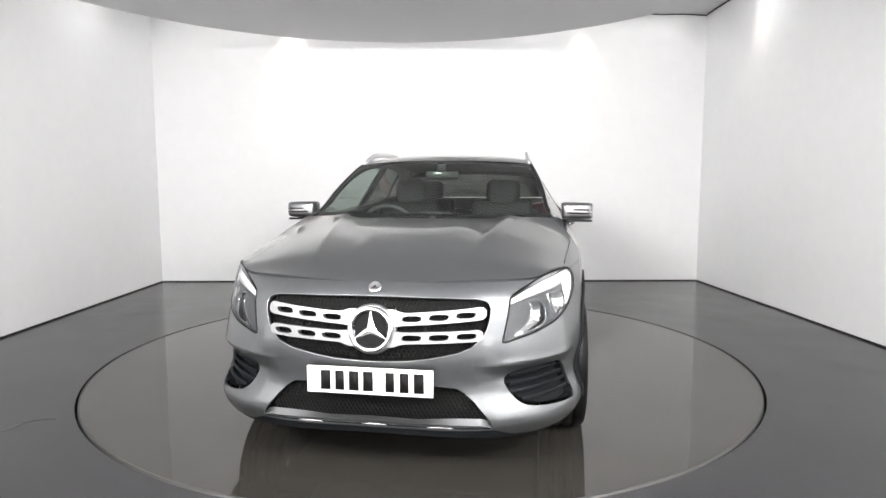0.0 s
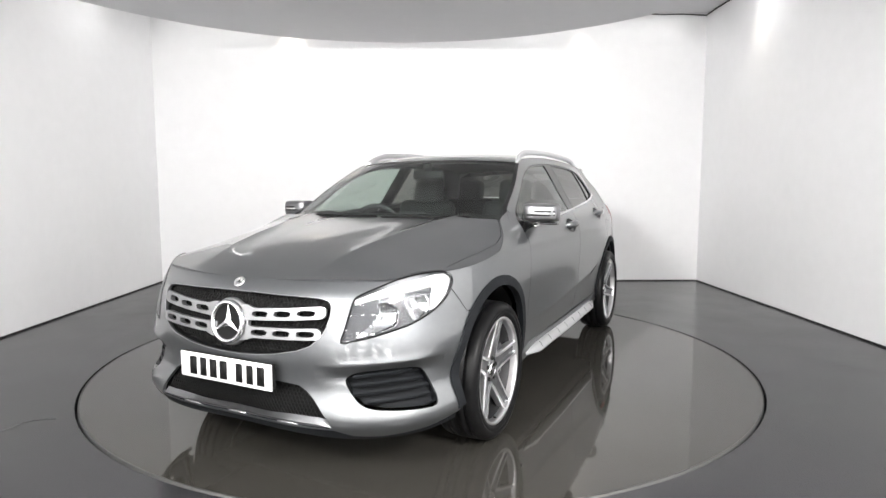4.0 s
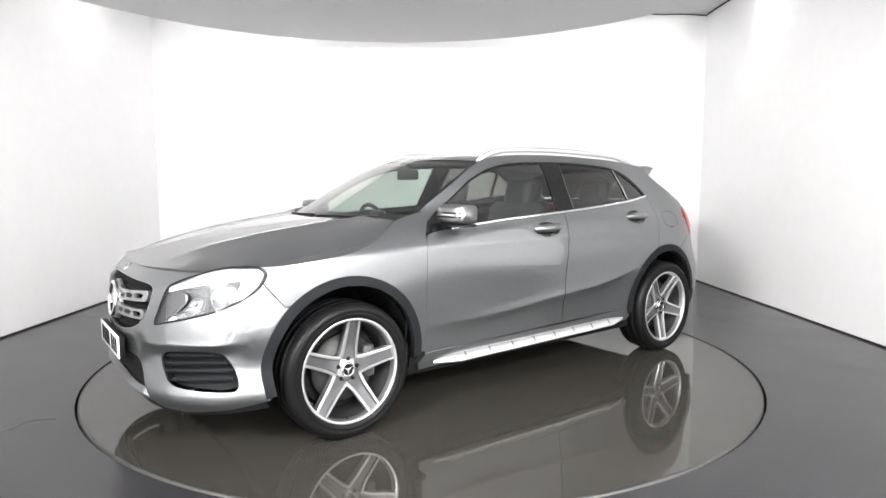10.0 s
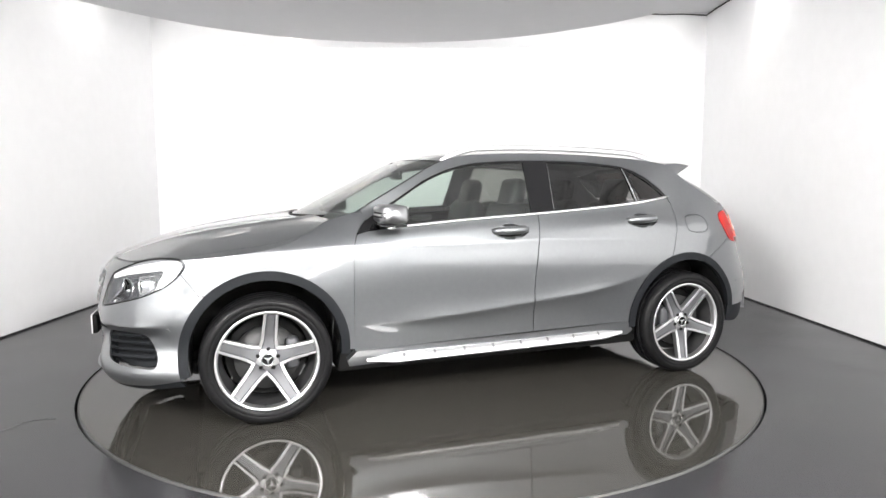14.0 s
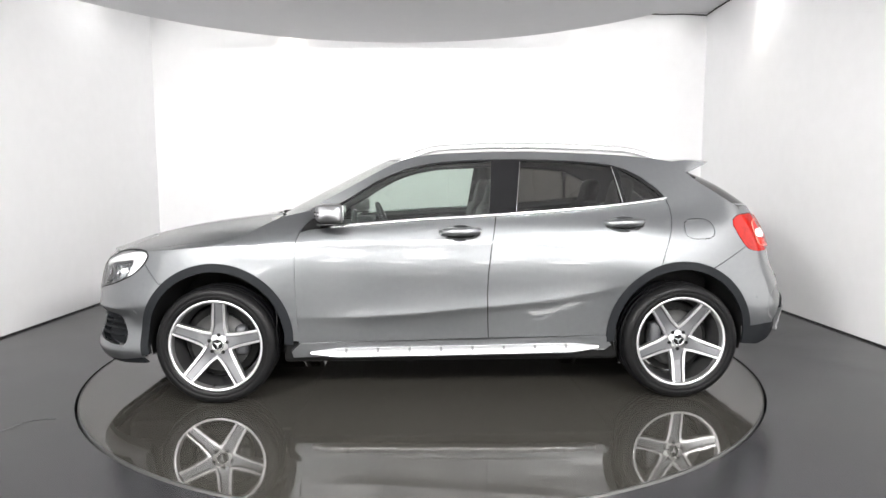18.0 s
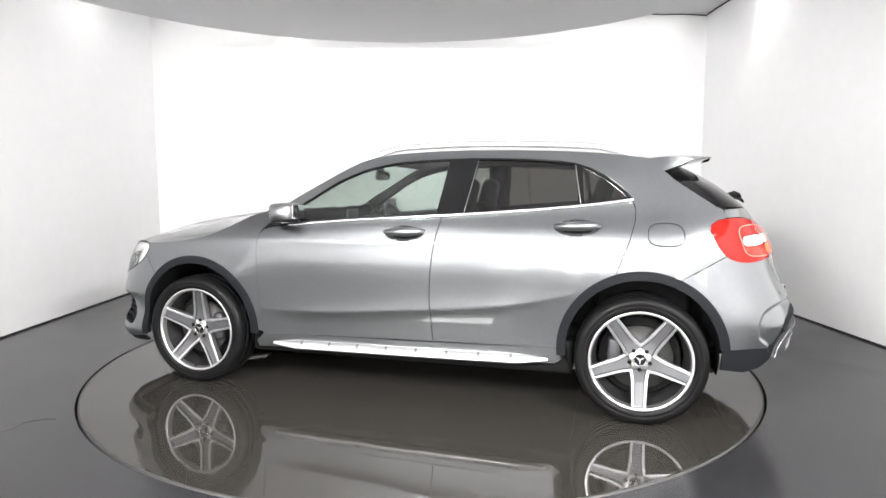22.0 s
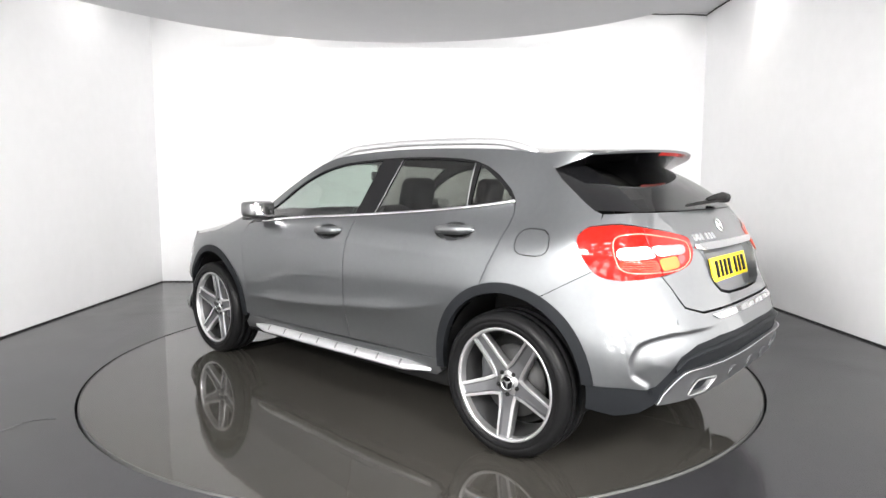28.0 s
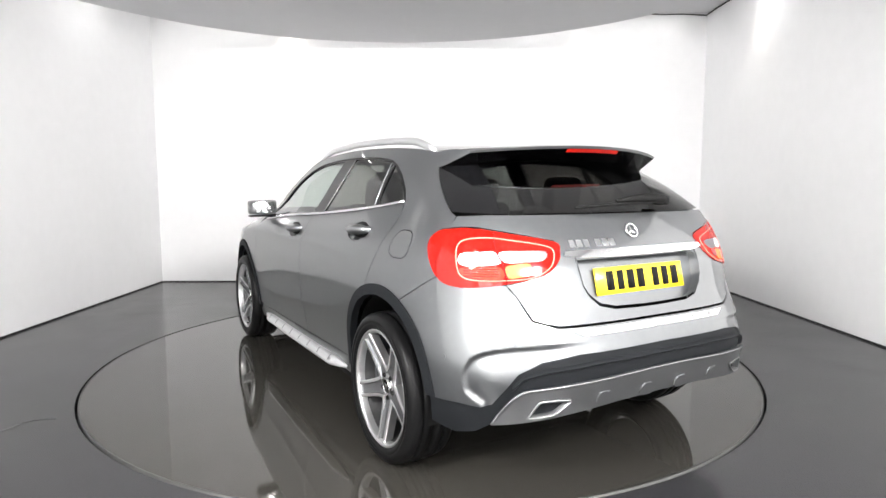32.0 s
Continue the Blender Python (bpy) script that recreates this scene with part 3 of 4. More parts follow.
# bonnet
seam = [(1.72, .778), (1.55, .795), (1.4, .812), (1.25, .825), (1.16, .815), (1.075, .777), (1.005, .735)]
hood_loop = [tuple(p) for p in lead] + seam + [(1.04, .5), (1.07, .3), (1.085, 0)]
hood_loop = hood_loop + [(x, -y) for x, y in reversed(hood_loop) if abs(y) > 1e-6]
part("bonnet", patch(hood_top, hood_loop, step=.018, gap=.0016, flange=.014), PAINT, car)
# black sheet added below the bonnet so that its shut line is dark
part("bonnet_seam_shade", patch(lambda q: hood_top(q) - (0, 0, .017), [(x if x < 1.75 else x - .09, y * 1.012 if x < 1.72 else y * .95) for x, y in hood_loop], step=.06, gap=0, flange=0), BLACK, car)

# wings
xs = np.linspace(1.775, .84, 26)
wing_side = [(1.1555, .70), (1.064, .813), (1.084, .853), (1.045, .887)] + from_x([(x, float(crease(x)[0])) for x in xs]) + from_x([(.832, 1.114), (.806, 1.077), (.845, 1.038), (.878, .997), (.893, .947), (.901, .90), (.903, .7), (.9, .5), (.892, .36)]) + from_x(arch(AXF, RO, 183, 47.5, 24))
top_loop = [(1.775, .785)] + [(x, y + .0012) for x, y in seam] + [(x, float(crease_y(x)[0])) for x in xs[::-1] if x > 1.0]
both("wing", join(patch(body, wing_side, step=.018, gap=.0012), patch(hood_top, top_loop, step=.03, gap=.0006)), PAINT, car)

# doors
belt = Spline((.95, .585, .262, -.201, -.723, -1.046, -1.29), (1.0, 1.032, 1.058, 1.085, 1.121, 1.151, 1.183))
bl = lambda x: (x, float(belt(x)[0]))
door_f = from_x([(.896, .345), (.902, .5), (.905, .7), (.903, .90), (.895, .945), (.88, .985), (.865, .998), (.82, 1.010)] + [bl(x) for x in (.7, .5, .3, .1, -.1, -.25)] + [(-.235, 1.0), (-.217, .9), (-.2, .75), (-.195, .637), (-.2, .5), (-.206, .368)])
door_r = from_x([(-.206, .368), (-.2, .5), (-.195, .637), (-.2, .75), (-.217, .9), (-.235, 1.0)] + [bl(x) for x in (-.25, -.4, -.6, -.8, -1.0, -1.15, -1.28)] + [(-1.3, 1.13), (-1.297, 1.07), (-1.27, .97), (-1.225, .85), (-1.205, .79)] + arch(AXR, RO, 71, -1, 18))
doors = []
HANDLES = {"front_door": (-.04, .996), "rear_door": (-1.0, 1.042)}
for name, loop in (("front_door", door_f), ("rear_door", door_r)):
    hx, hz = HANDLES[name]
    cup = [(hx + .118 * math.cos(a), hz - .010 + (.040 - .006 * math.cos(2 * a)) * math.sin(a)) for a in np.linspace(0, 2 * math.pi, 25)[:-1]]
    cup = from_x(cup)
    doors.append(both(name, patch(body, loop, [cup], step=.012, flange=.010), PAINT, car))
    mid = np.array(cup).mean(0)

    def hollow(uz, mid=mid):
        uz = np.atleast_2d(np.asarray(uz, float))
        e = np.clip(1 - (((uz - mid) / (.118, .040)) ** 2).sum(1), 0, 1)
        return body(uz) + (body(uz, -1.0) - body(uz)) * (.006 + .024 * np.sqrt(e))[:, None]
    for door, mesh in zip(doors[-1], (patch(hollow, cup, step=.015, gap=0, flange=0), mirror(patch(hollow, cup, step=.015, gap=0, flange=0)))):
        part("handle_cup", mesh, PAINT, door)

# top line of the side windows
wtop = [(.81, 1.066), (.70, 1.131), (.626, 1.174), (.54, 1.228), (.451, 1.283), (.36, 1.325), (.277, 1.357), (.17, 1.384), (.071, 1.4), (-.08, 1.411), (-.236, 1.417), (-.406, 1.42), (-.6, 1.416), (-.744, 1.409), (-.88, 1.398), (-.972, 1.385)]
# body sides: rear quarter, roof edge and screen pillar in one pressing
quarter = from_x([(-1.205, .79), (-1.225, .85), (-1.27, .97), (-1.297, 1.07), (-1.3, 1.13), (-1.285, 1.187), (-1.24, 1.24), (-1.149, 1.31), (-1.06, 1.357)] + wtop[::-1]
                 + [(x, float(eaves(x)[0]) + .003) for x in np.linspace(.83, -1.36, 48)] + [(-1.41, 1.36), (-1.443, 1.337), (-1.5, 1.285), (-1.6, 1.215), (-1.695, 1.15)])
quarter += [(4.60, 1.135), (4.60, 1.088), (4.556, 1.0825), (4.52, 1.058), (4.5115, 1.022), (4.548, .95), (4.589, .901)] + from_x(arch(AXR, RO, 115, 72, 12))
both("side_panel", patch(body, quarter, [rounded(from_x([(-1.36, .945), (-1.36, 1.065), (-1.53, 1.065), (-1.545, .945)]))], step=.026, gap=.001), PAINT, car)
both("fuel_flap", patch(body, rounded(from_x([(-1.362, .947), (-1.362, 1.063), (-1.528, 1.063), (-1.543, .947)])), step=.03, gap=.002), PAINT, car)

# bumpers
fb = [(0, .862), (.3, .862), (.55, .862), (.763, .863), (.70, .845), (.647, .830), (.596, .810), (.580, .794), (.564, .744), (.546, .686), (.531, .627), (.606, .638), (.681, .653), (.745, .668), (.813, .683), (.884, .705), (.962, .736), (1.028, .776), (1.062, .812), (1.154, .70)] + from_x(arch(AXF, RO, 46.5, -11.5, 12))
fb += [(1.08, .278), (.9, .25), (.7, .236), (.58, .242), (.5, .268), (.3, .262), (0, .262)]
part("front_bumper", patch(body, sym(fb, 0), [rounded(GRILLE, 1), smooth(FOG, 4), [(-u, z) for u, z in smooth(FOG, 4)], rounded(MOUTH, 1)], step=.011, gap=.0012, flange=.013), PAINT, car)
lip = sym([(0, .30), (.45, .296), (.53, .262), (.62, .248), (.9, .258), (1.08, .285)] + from_x([(1.80, .29), (1.76, .235)]) + [(.9, .222), (.55, .218), (0, .228)], 0)
part("chin_spoiler", patch(lifted(-.004), lip, step=.04), PLASTIC, car, "black plastic lower lip")
U2 = UMAX
rb = [(U2, .722), (5.144, .72), (5.03, .748), (4.968, .832), (4.918, .88), (4.90, .881), (4.71, .866), (4.61, .886), (4.591, .9)] + from_x(arch(AXR, RO, 115.4, 174.5, 12))
rb += [(4.64, .426), (4.74, .432), (4.83, .428), (4.872, .440), (4.917, .495), (4.972, .565), (5.06, .606), (5.213, .626), (U2, .632)]
part("rear_bumper", patch(body, sym(rb, U2), step=.009, gap=.0006), PAINT, car)
rl = [(U2, .636), (5.213, .630), (5.06, .610), (4.970, .569), (4.915, .498), (4.870, .444), (4.83, .432), (4.74, .436), (4.635, .430)] + from_x(arch(AXR, RI + .01, 174, 190, 6)) + [(4.70, .300), (4.80, .322), (4.87, .362), (4.96, .390), (5.2, .416), (U2, .436)]
part("rear_apron", patch(lifted(-.006), sym(rl, U2), step=.035), PLASTIC, car, "dark grey plastic lower apron")

# tailgate
tg = [(U2, 1.14), (5.2, 1.14), (4.75, 1.142), (4.605, 1.136), (4.59, 1.088), (4.70, 1.094), (4.95, 1.069), (5.19, 1.038), (5.208, 1.0), (5.181, .957), (5.10, .914), (4.918, .882), (4.97, .832), (5.036, .752), (5.144, .726), (U2, .728)]
recess = sym([(U2, .972), (5.29, .968), (5.275, .95), (5.295, .84), (5.375, .772), (U2, .765)], U2)
gate = part("tailgate", patch(body, sym(tg, U2), [rounded(recess, 1)], step=.03, flange=.008), PAINT, car)
part("plate_recess", patch(lifted(-.04), shrink(rounded(recess, 1), -.003), step=.05, gap=0, flange=-.044), PAINT, gate)


# glasshouse
def span(edge, bowx, crownz, n=28, w0=-1.0, w1=1.0, power=2.0):
    """Rows across the car from a side edge (points) to its mirror: bowx, crownz lift the middle, row by row."""
    out = []
    for (x, y, z), bx, cz in zip(edge, bowx, crownz):
        out.append([(x + bx * (1 - abs(w) ** power), y * w, z + cz * (1 - abs(w) ** power)) for w in np.linspace(w0, w1, n)])
    return out


ex = np.linspace(.93, .30, 16)
edge_ws = at_x(ex, eaves(ex))
tt = np.linspace(0, 1, 16)
ws_bow, ws_crown = .225 - .115 * tt, -.004 + .026 * tt
part("windscreen", loft(span(edge_ws, ws_bow, ws_crown, 30, -.965, .965)), GLASS, car, "clear windscreen")
for w0, w1 in ((1.0, .965), (-.965, -1.0)):
    part("screen_pillar", loft(span(edge_ws, ws_bow, ws_crown, 5, w0, w1)), GLOSSBLACK, car, "black edge of the windscreen")
hx = np.linspace(.30, -1.36, 34)
edge_rf = at_x(hx, eaves(hx))
sr = np.linspace(0, 1, 34)
rf_bow = .11 * (1 - sr) ** 2 - .05 * sr ** 3
rf_crown = .022 + .018 * np.sin(np.pi * sr)
roof_rows = span(edge_rf, rf_bow, rf_crown, 34, 1, -1, 2.4)
roof = part("roof", loft(roof_rows), PAINT, car)
part("screen_header", loft([[(x + .035, y * .97, z - .018) for x, y, z in roof_rows[0]], [(x - .01, y, z + .002) for x, y, z in roof_rows[0]]]), GLOSSBLACK, car, "black band above the windscreen")

# spoiler and rear screen
tip_y = np.linspace(1, -1, 34)
last = roof_rows[-1]
tip = [(-1.595 - .165 * (1 - abs(w) ** 2.2), .572 * w, 1.402 + .03 * (1 - abs(w) ** 2)) for w in tip_y]
sp_rows = [[tuple(np.array(a) * (1 - s) + np.array(b) * s + np.array((0, 0, .012 * math.sin(math.pi * s)))) for a, b in zip(last, tip)] for s in np.linspace(0, 1, 8)]
band = [.012 - .004 * abs(w) ** 3 for w in tip_y]
under = [(x + .006, y * .995, z - h) for (x, y, z), h in zip(tip, band)]
root = [(-1.446 - .135 * (1 - abs(w) ** 2), .627 * w, 1.337 + .04 * (1 - abs(w) ** 2)) for w in tip_y]
part("roof_spoiler", join(loft(sp_rows), loft([tip, under])), PAINT, car)
part("spoiler_underside", loft([under, root]), GLOSSBLACK, car, "black underside of the spoiler")
foot = np.concatenate([at_x([-1.385, -1.42, -1.443], [1.378, 1.352, 1.337]), [np.array(under[0]) * (1 - s) + np.array((-1.443, .625, 1.337)) * s for s in (.8, .6, .4, .2, 0)]])
ridge_ = np.array([p[0] for p in sp_rows])
cheek = loft([ridge_ * (1 - s) + foot * s + np.array((0, .001 * math.sin(math.pi * s), 0)) * np.linspace(.2, 1, 8)[:, None] ** .5 for s in np.linspace(0, 1, 6)])
both("spoiler_cheek", cheek, PAINT, car)
part("brake_light", loft([[(x + .008, y, z - .012) for x, y, z in tip[12:22]], [(x + .022, y, z - .028) for x, y, z in tip[12:22]]]), RED, car, "red high brake light in the spoiler")
gu = np.linspace(4.605, 2 * U2 - 4.605, 34)
base = body(np.column_stack([gu, np.full(34, 1.143)]))
rg = []
for s in np.linspace(0, 1, 12):
    rg.append([tuple(np.array(a) * (1 - s) + np.array(b) * s + np.array((-.018, 0, .012)) * math.sin(math.pi * s)) for a, b in zip(base, root)])
fin_edge = at_x(np.interp(np.linspace(0, 1, 12), (0, .3, .65, 1), (-1.695, -1.6, -1.5, -1.443)), np.interp(np.linspace(0, 1, 12), (0, .3, .65, 1), (1.15, 1.215, 1.285, 1.337)))
for k, r in enumerate(rg):
    for j, w in enumerate(tip_y):
        off = (fin_edge[k] - np.array(r[0] if w > 0 else r[-1]) * (1, 1 if w > 0 else -1, 1)) - (0, .003, 0)
        r[j] = tuple(np.array(r[j]) + off * (1, 1 if w > 0 else -1, 1) * abs(w) ** 8) if 0 < j < 33 else r[j]
for k, r in enumerate(rg):
    r[0], r[-1] = tuple(fin_edge[k] - (0, .003, 0)), tuple((fin_edge[k] - (0, .003, 0)) * (1, -1, 1))
wide = [r[4:-4] for r in rg]
part("rear_screen", loft(wide), DARKTINT, car, "dark tinted rear screen")
part("screen_side_fin", loft([r[:5] for r in rg]), GLOSSBLACK, car, "gloss black fin beside the rear screen")
part("screen_side_fin", loft([r[-5:] for r in rg]), GLOSSBLACK, car, "gloss black fin beside the rear screen")


# side windows
zt = Spline([p[0] for p in wtop[::-1]], [p[1] for p in wtop[::-1]])
f_loop = [(x, float(zt(x)[0]) - .012) for x in (.735, .70, .6, .5, .4, .3, .2, .1, 0, -.1, -.245)] + [bl(x) for x in (-.21, 0, .2, .4, .6, .76)]
r_loop = [(x, float(zt(x)[0]) - .012) for x in (-.42, -.5, -.6, -.7, -.8, -.9, -.975)] + [bl(x) for x in (-1.005, -.9, -.7, -.5, -.375)]
q_loop = [(-1.012, 1.362), (-1.06, 1.338), (-1.15, 1.285), (-1.225, 1.225), (-1.262, 1.188)] + [bl(x) for x in (-1.24, -1.15, -1.035)]
for name, loop, mat, lab in (("front_side_window", f_loop, SIDEGLASS, "clear side window"), ("rear_side_window", r_loop, TINT, "dark tinted side window"), ("quarter_window", q_loop, TINT, "dark tinted quarter window")):
    both(name, patch(lifted(-.012), from_x(loop), step=.05, gap=0, flange=0), mat, car, lab)
# black frames round the glass
full = from_x([(.872, .998), (.845, 1.036), (.812, 1.066)] + wtop[1:] + [(-1.06, 1.357), (-1.149, 1.31), (-1.24, 1.24), (-1.285, 1.187)] + [bl(x) for x in (-1.2, -1.0, -.8, -.6, -.4, -.2, 0, .2, .4, .6, .8)])
both("window_frame", patch(lifted(-.006), full, [from_x(f_loop), from_x(r_loop), from_x(q_loop)], step=.05, gap=0, flange=.012), GLOSSBLACK, car, "gloss black window frame and door pillar")
for xa, za, xb, wide_ in ((-.975, 1.372, -1.015, .003), (-.418, 1.402, -.372, .0016)):
    line = [(xa + (xb - xa) * k / 6, za + (float(belt(xb)[0]) + .004 - za) * k / 6) for k in range(7)]
    both("window_divider", tube(body(np.array(from_x(line)), -.004), wide_, 6), DULL, car, "slim metal strip between the side panes")
bx_ = np.linspace(.70, -1.285, 50)
bz = body(np.array(from_x([bl(x) for x in bx_])), .006)
both("belt_moulding", tube(bz, .0095, 8, 1.1), CHROME, car, "bright chrome waist moulding")


# wheel arch cladding and sills
def ring_band(cx, a0, a1, out=.007):
    n = 40
    o, i = from_x(arch(cx, RO + .003, a0, a1, n)), from_x(arch(cx, RI, a0, a1, n))
    ro, ri = body(np.array(o), -.004), body(np.array(i), out)
    m1 = body(np.array(o), out)
    mid = body((np.array(o) + np.array(i)) / 2, out + .001)
    deep = ri * (1, 0, 1) + np.column_stack([np.zeros(n + 1), ri[:, 1] - .035, np.zeros(n + 1)])
    return join(loft([deep, ri]), loft([ri, mid, m1]), loft([m1, ro]))


for cx, a0, a1 in ((AXF, -13, 186), (AXR, -6, 174)):
    both("arch_cladding", ring_band(cx, a0, a1), PLASTIC, car, "dark grey plastic wheel arch edge")
    liner = loft([[(cx + RI * math.cos(radians(a)), y, ARCHZ + RI * math.sin(radians(a))) for a in range(-15, 196, 10)] for y in (.84, .45)])
    cap = loft([[(cx + r * math.cos(radians(a)), .45, ARCHZ + r * math.sin(radians(a))) for a in range(-15, 196, 10)] for r in (RI, .02)])
    both("wheel_house", join(liner, cap), BLACK, car)
sill = from_x([(.885, .352), (.4, .358), (-.2, .366), (-.9, .382), (-.94, .32), (-.9, .288), (-.2, .272), (.5, .262), (.93, .258), (.94, .30)])
both("sill", patch(lifted(.004), sill, step=.05, flange=.06), PAINT, car)
step_z = Spline((-.86, .82), (.31, .288))
bar = []
for k, x in enumerate(np.linspace(.83, -.86, 40)):
    w = min(1, (k + .3) / 4, (39.3 - k) / 4)
    b = body(np.array(from_x([(x, float(step_z(x)[0]))])), .004)[0]
    bar.append([(x, b[1] + .046 * w * o, b[2] + h * (.3 + .7 * w)) for o, h in ((0, .026), (.35, .024), (.62, .017), (.97, -.010), (1, -.016), (.94, -.022), (0, -.026))])
both("sill_step", loft(bar), RAILSILVER, car, "polished metal step along the sill")
for x in np.linspace(.62, -.66, 8):
    b = body(np.array(from_x([(x, float(step_z(x)[0]))])), .004)[0]
    pad = [[(x + dx, b[1] + .046 * o, b[2] + h + .0015) for o, h in ((.40, .0235), (.62, .018), (.92, -.004))] for dx in (-.007, .007)]
    both("step_groove", loft(pad), DULL, car, "dull groove across the step")
shell = from_x([(1.02, .40), (.98, .9), (.9, .98), (.3, 1.02), (-.5, 1.06), (-1.2, 1.12), (-1.5, 1.1), (-1.6, 1.0), (-1.62, .82)]) + from_x(arch(AXR, RO + .01, 125, 0, 24)) + from_x([(-.85, .27), (.87, .27)]) + from_x(arch(AXF, RO + .01, 178, 140, 8))
# black shell added close behind the panels to darken the door gaps
both("inner_shell", patch(lifted(-.019), shell, step=.05, gap=0, flange=0), BLACK, car)
part("underbody", join(box(0, 0, .27, 1.7, 1.5, .08, .02), box(.2, 0, .3, 3.6, .86, .1, .03), box(1.75, 0, .45, .7, .9, .4, .05), box(-1.75, 0, .48, .5, .9, .2, .05)), BLACK, car, "black underbody")
part("underbody", join(box(0, 0, .285, 3.5, 1.34, .09, .03), box(0, 0, .32, 1.98, 1.64, .19, .02)), BLACK, car)
part("engine_bay", join(box(1.55, 0, .72, .95, .9, .3, .05), box(2.0, 0, .6, .14, 1.0, .44, .03)), BLACK, car)


# ---- wheels ----
def blade():
    """One spoke, hub to rim: raised bright borders beside a sunk grey channel."""
    rows_ = []
    for t in np.linspace(0, 1, 12):
        r = .052 + (.252 - .052) * t
        w = .0455 - .008 * t + .010 * (1 - min(1, 2.6 * t)) ** 2
        y = .062 + .036 * t ** 1.2
        g, d = w - .0145 - .003 * (1 - t), .0035 + .010 * min(1, 3 * t)
        rows_.append([(r, y - .045, -w + .005), (r, y - .006, -w), (r, y - .001, -w + .002), (r, y, -w + .005), (r, y, -g), (r, y - d, -g + .005), (r, y - d, 0), (r, y - d, g - .005), (r, y, g), (r, y, w - .005), (r, y - .001, w - .002), (r, y - .006, w), (r, y - .045, w - .005)])
    return loft(rows_)


def wheel(name, x, y, turn_deg, side):
    w = new(name)
    w.parent = car
    w.matrix_basis = pose(x, y, .345, 0, 0, 0 if side > 0 else 180)
    tyre_prof = [(.252, .085), (.262, .098), (.2675, .105), (.269, .1075), (.274, .1085), (.276, .1105), (.290, .1135), (.292, .1125), (.296, .1125), (.298, .1142), (.310, .1135), (.322, .109), (.334, .098), (.3385, .085), (.341, .07), (.341, .057), (.334, .055), (.334, .048), (.342, .046), (.3435, .012), (.336, .010), (.336, .002)]
    tyre_prof = tyre_prof + [(r, -h) for r, h in reversed(tyre_prof)]
    part("tyre", turned(tyre_prof, "y", 72), RUBBER, w, "black road tyre")
    rim_prof = [(.262, .088), (.2665, .098), (.266, .1035), (.263, .1055), (.254, .104), (.2505, .100), (.249, .09), (.246, .066)]
    part("inner_barrel", turned([(.246, .066), (.238, .03), (.225, -.05), (.23, -.08), (.25, -.095)], "y", 48), BARREL, w, "inner barrel of the silver rim, shade put into its colour")
    part("rim", turned(rim_prof, "y", 72), ALLOY, w, "silver alloy rim")
    spin = Matrix.Rotation(radians(-turn_deg), 4, "Y")
    for k in range(5):
        m = spin @ Matrix.Rotation(radians(72 * k), 4, "Y")
        part("spoke", moved(blade(), m), ALLOY, w, "", False, ALLOYDARK, lambda i: 4 <= i % 12 <= 7)
    hubm = turned([(.029, .066), (.031, .069), (.034, .068), (.037, .062), (.038, .05)], "y", 32)
    part("hub", turned([(.036, .056), (.058, .052), (.068, .046), (.072, .036), (.072, .0)], "y", 40), ALLOY, w)
    cap_ = part("hub_cap", hubm, CHROME, w, "chrome hub cap with a three-pointed emblem")
    part("emblem", moved(three_point(.029, .004), Matrix.Translation((0, .0655, 0)) @ Matrix.Rotation(radians(-90), 4, "X")), SATIN, cap_)
    part("emblem_disc", turned([(0, .0645), (.03, .0645)], "y", 32), GLOSSBLACK, cap_)
    for k in range(5):
        m = spin @ Matrix.Rotation(radians(72 * k), 4, "Y") @ Matrix.Translation((.0545, .0615, 0))
        part("wheel_bolt", moved(turned([(.0, .004), (.009, .003), (.011, -.004)], "y", 12), m), BLACK, w)
    m = spin @ Matrix.Rotation(radians(36 + 144), 4, "Y") @ Matrix.Translation((.238, .078, 0))
    part("valve", moved(turned([(.0, .016), (.004, .015), (.005, 0)], "y", 10), m), BLACK, w)
    part("brake_disc", turned([(.06, .012), (.17, .012), (.17, -.012), (.06, -.012)], "y", 48), IRON, w, "grey iron brake disc")
    part("brake_caliper", moved(box(0, 0, 0, .07, .07, .17, .02), Matrix.Translation((-.13 if x > 0 else .13, .02, .02))), LAMPGREY, w, "grey brake caliper")
    part("backing", turned([(.02, -.03), (.21, -.03)], "y", 40), BLACK, w)
    return w


def three_point(r, t):
    """A three-pointed shape, facing +z, in the plane z = 0."""
    vs, fs = [(0, 0, t)], []
    for k in range(3):
        a = math.pi / 2 + k * 2 * math.pi / 3
        vs.append((r * math.cos(a), r * math.sin(a), t * .3))
        b = a + math.pi / 3
        vs.append((r * .2 * math.cos(b), r * .2 * math.sin(b), 0))
    for k in range(6):
        fs.append((0, 1 + k, 1 + (k + 1) % 6))
    return vs, fs


wheel("front_wheel", AXF, .79, 95, 1)
wheel("rear_wheel", AXR, .79, 270, 1)
wheel("front_wheel", AXF, -.79, 20, -1)
wheel("rear_wheel", AXR, -.79, 50, -1)


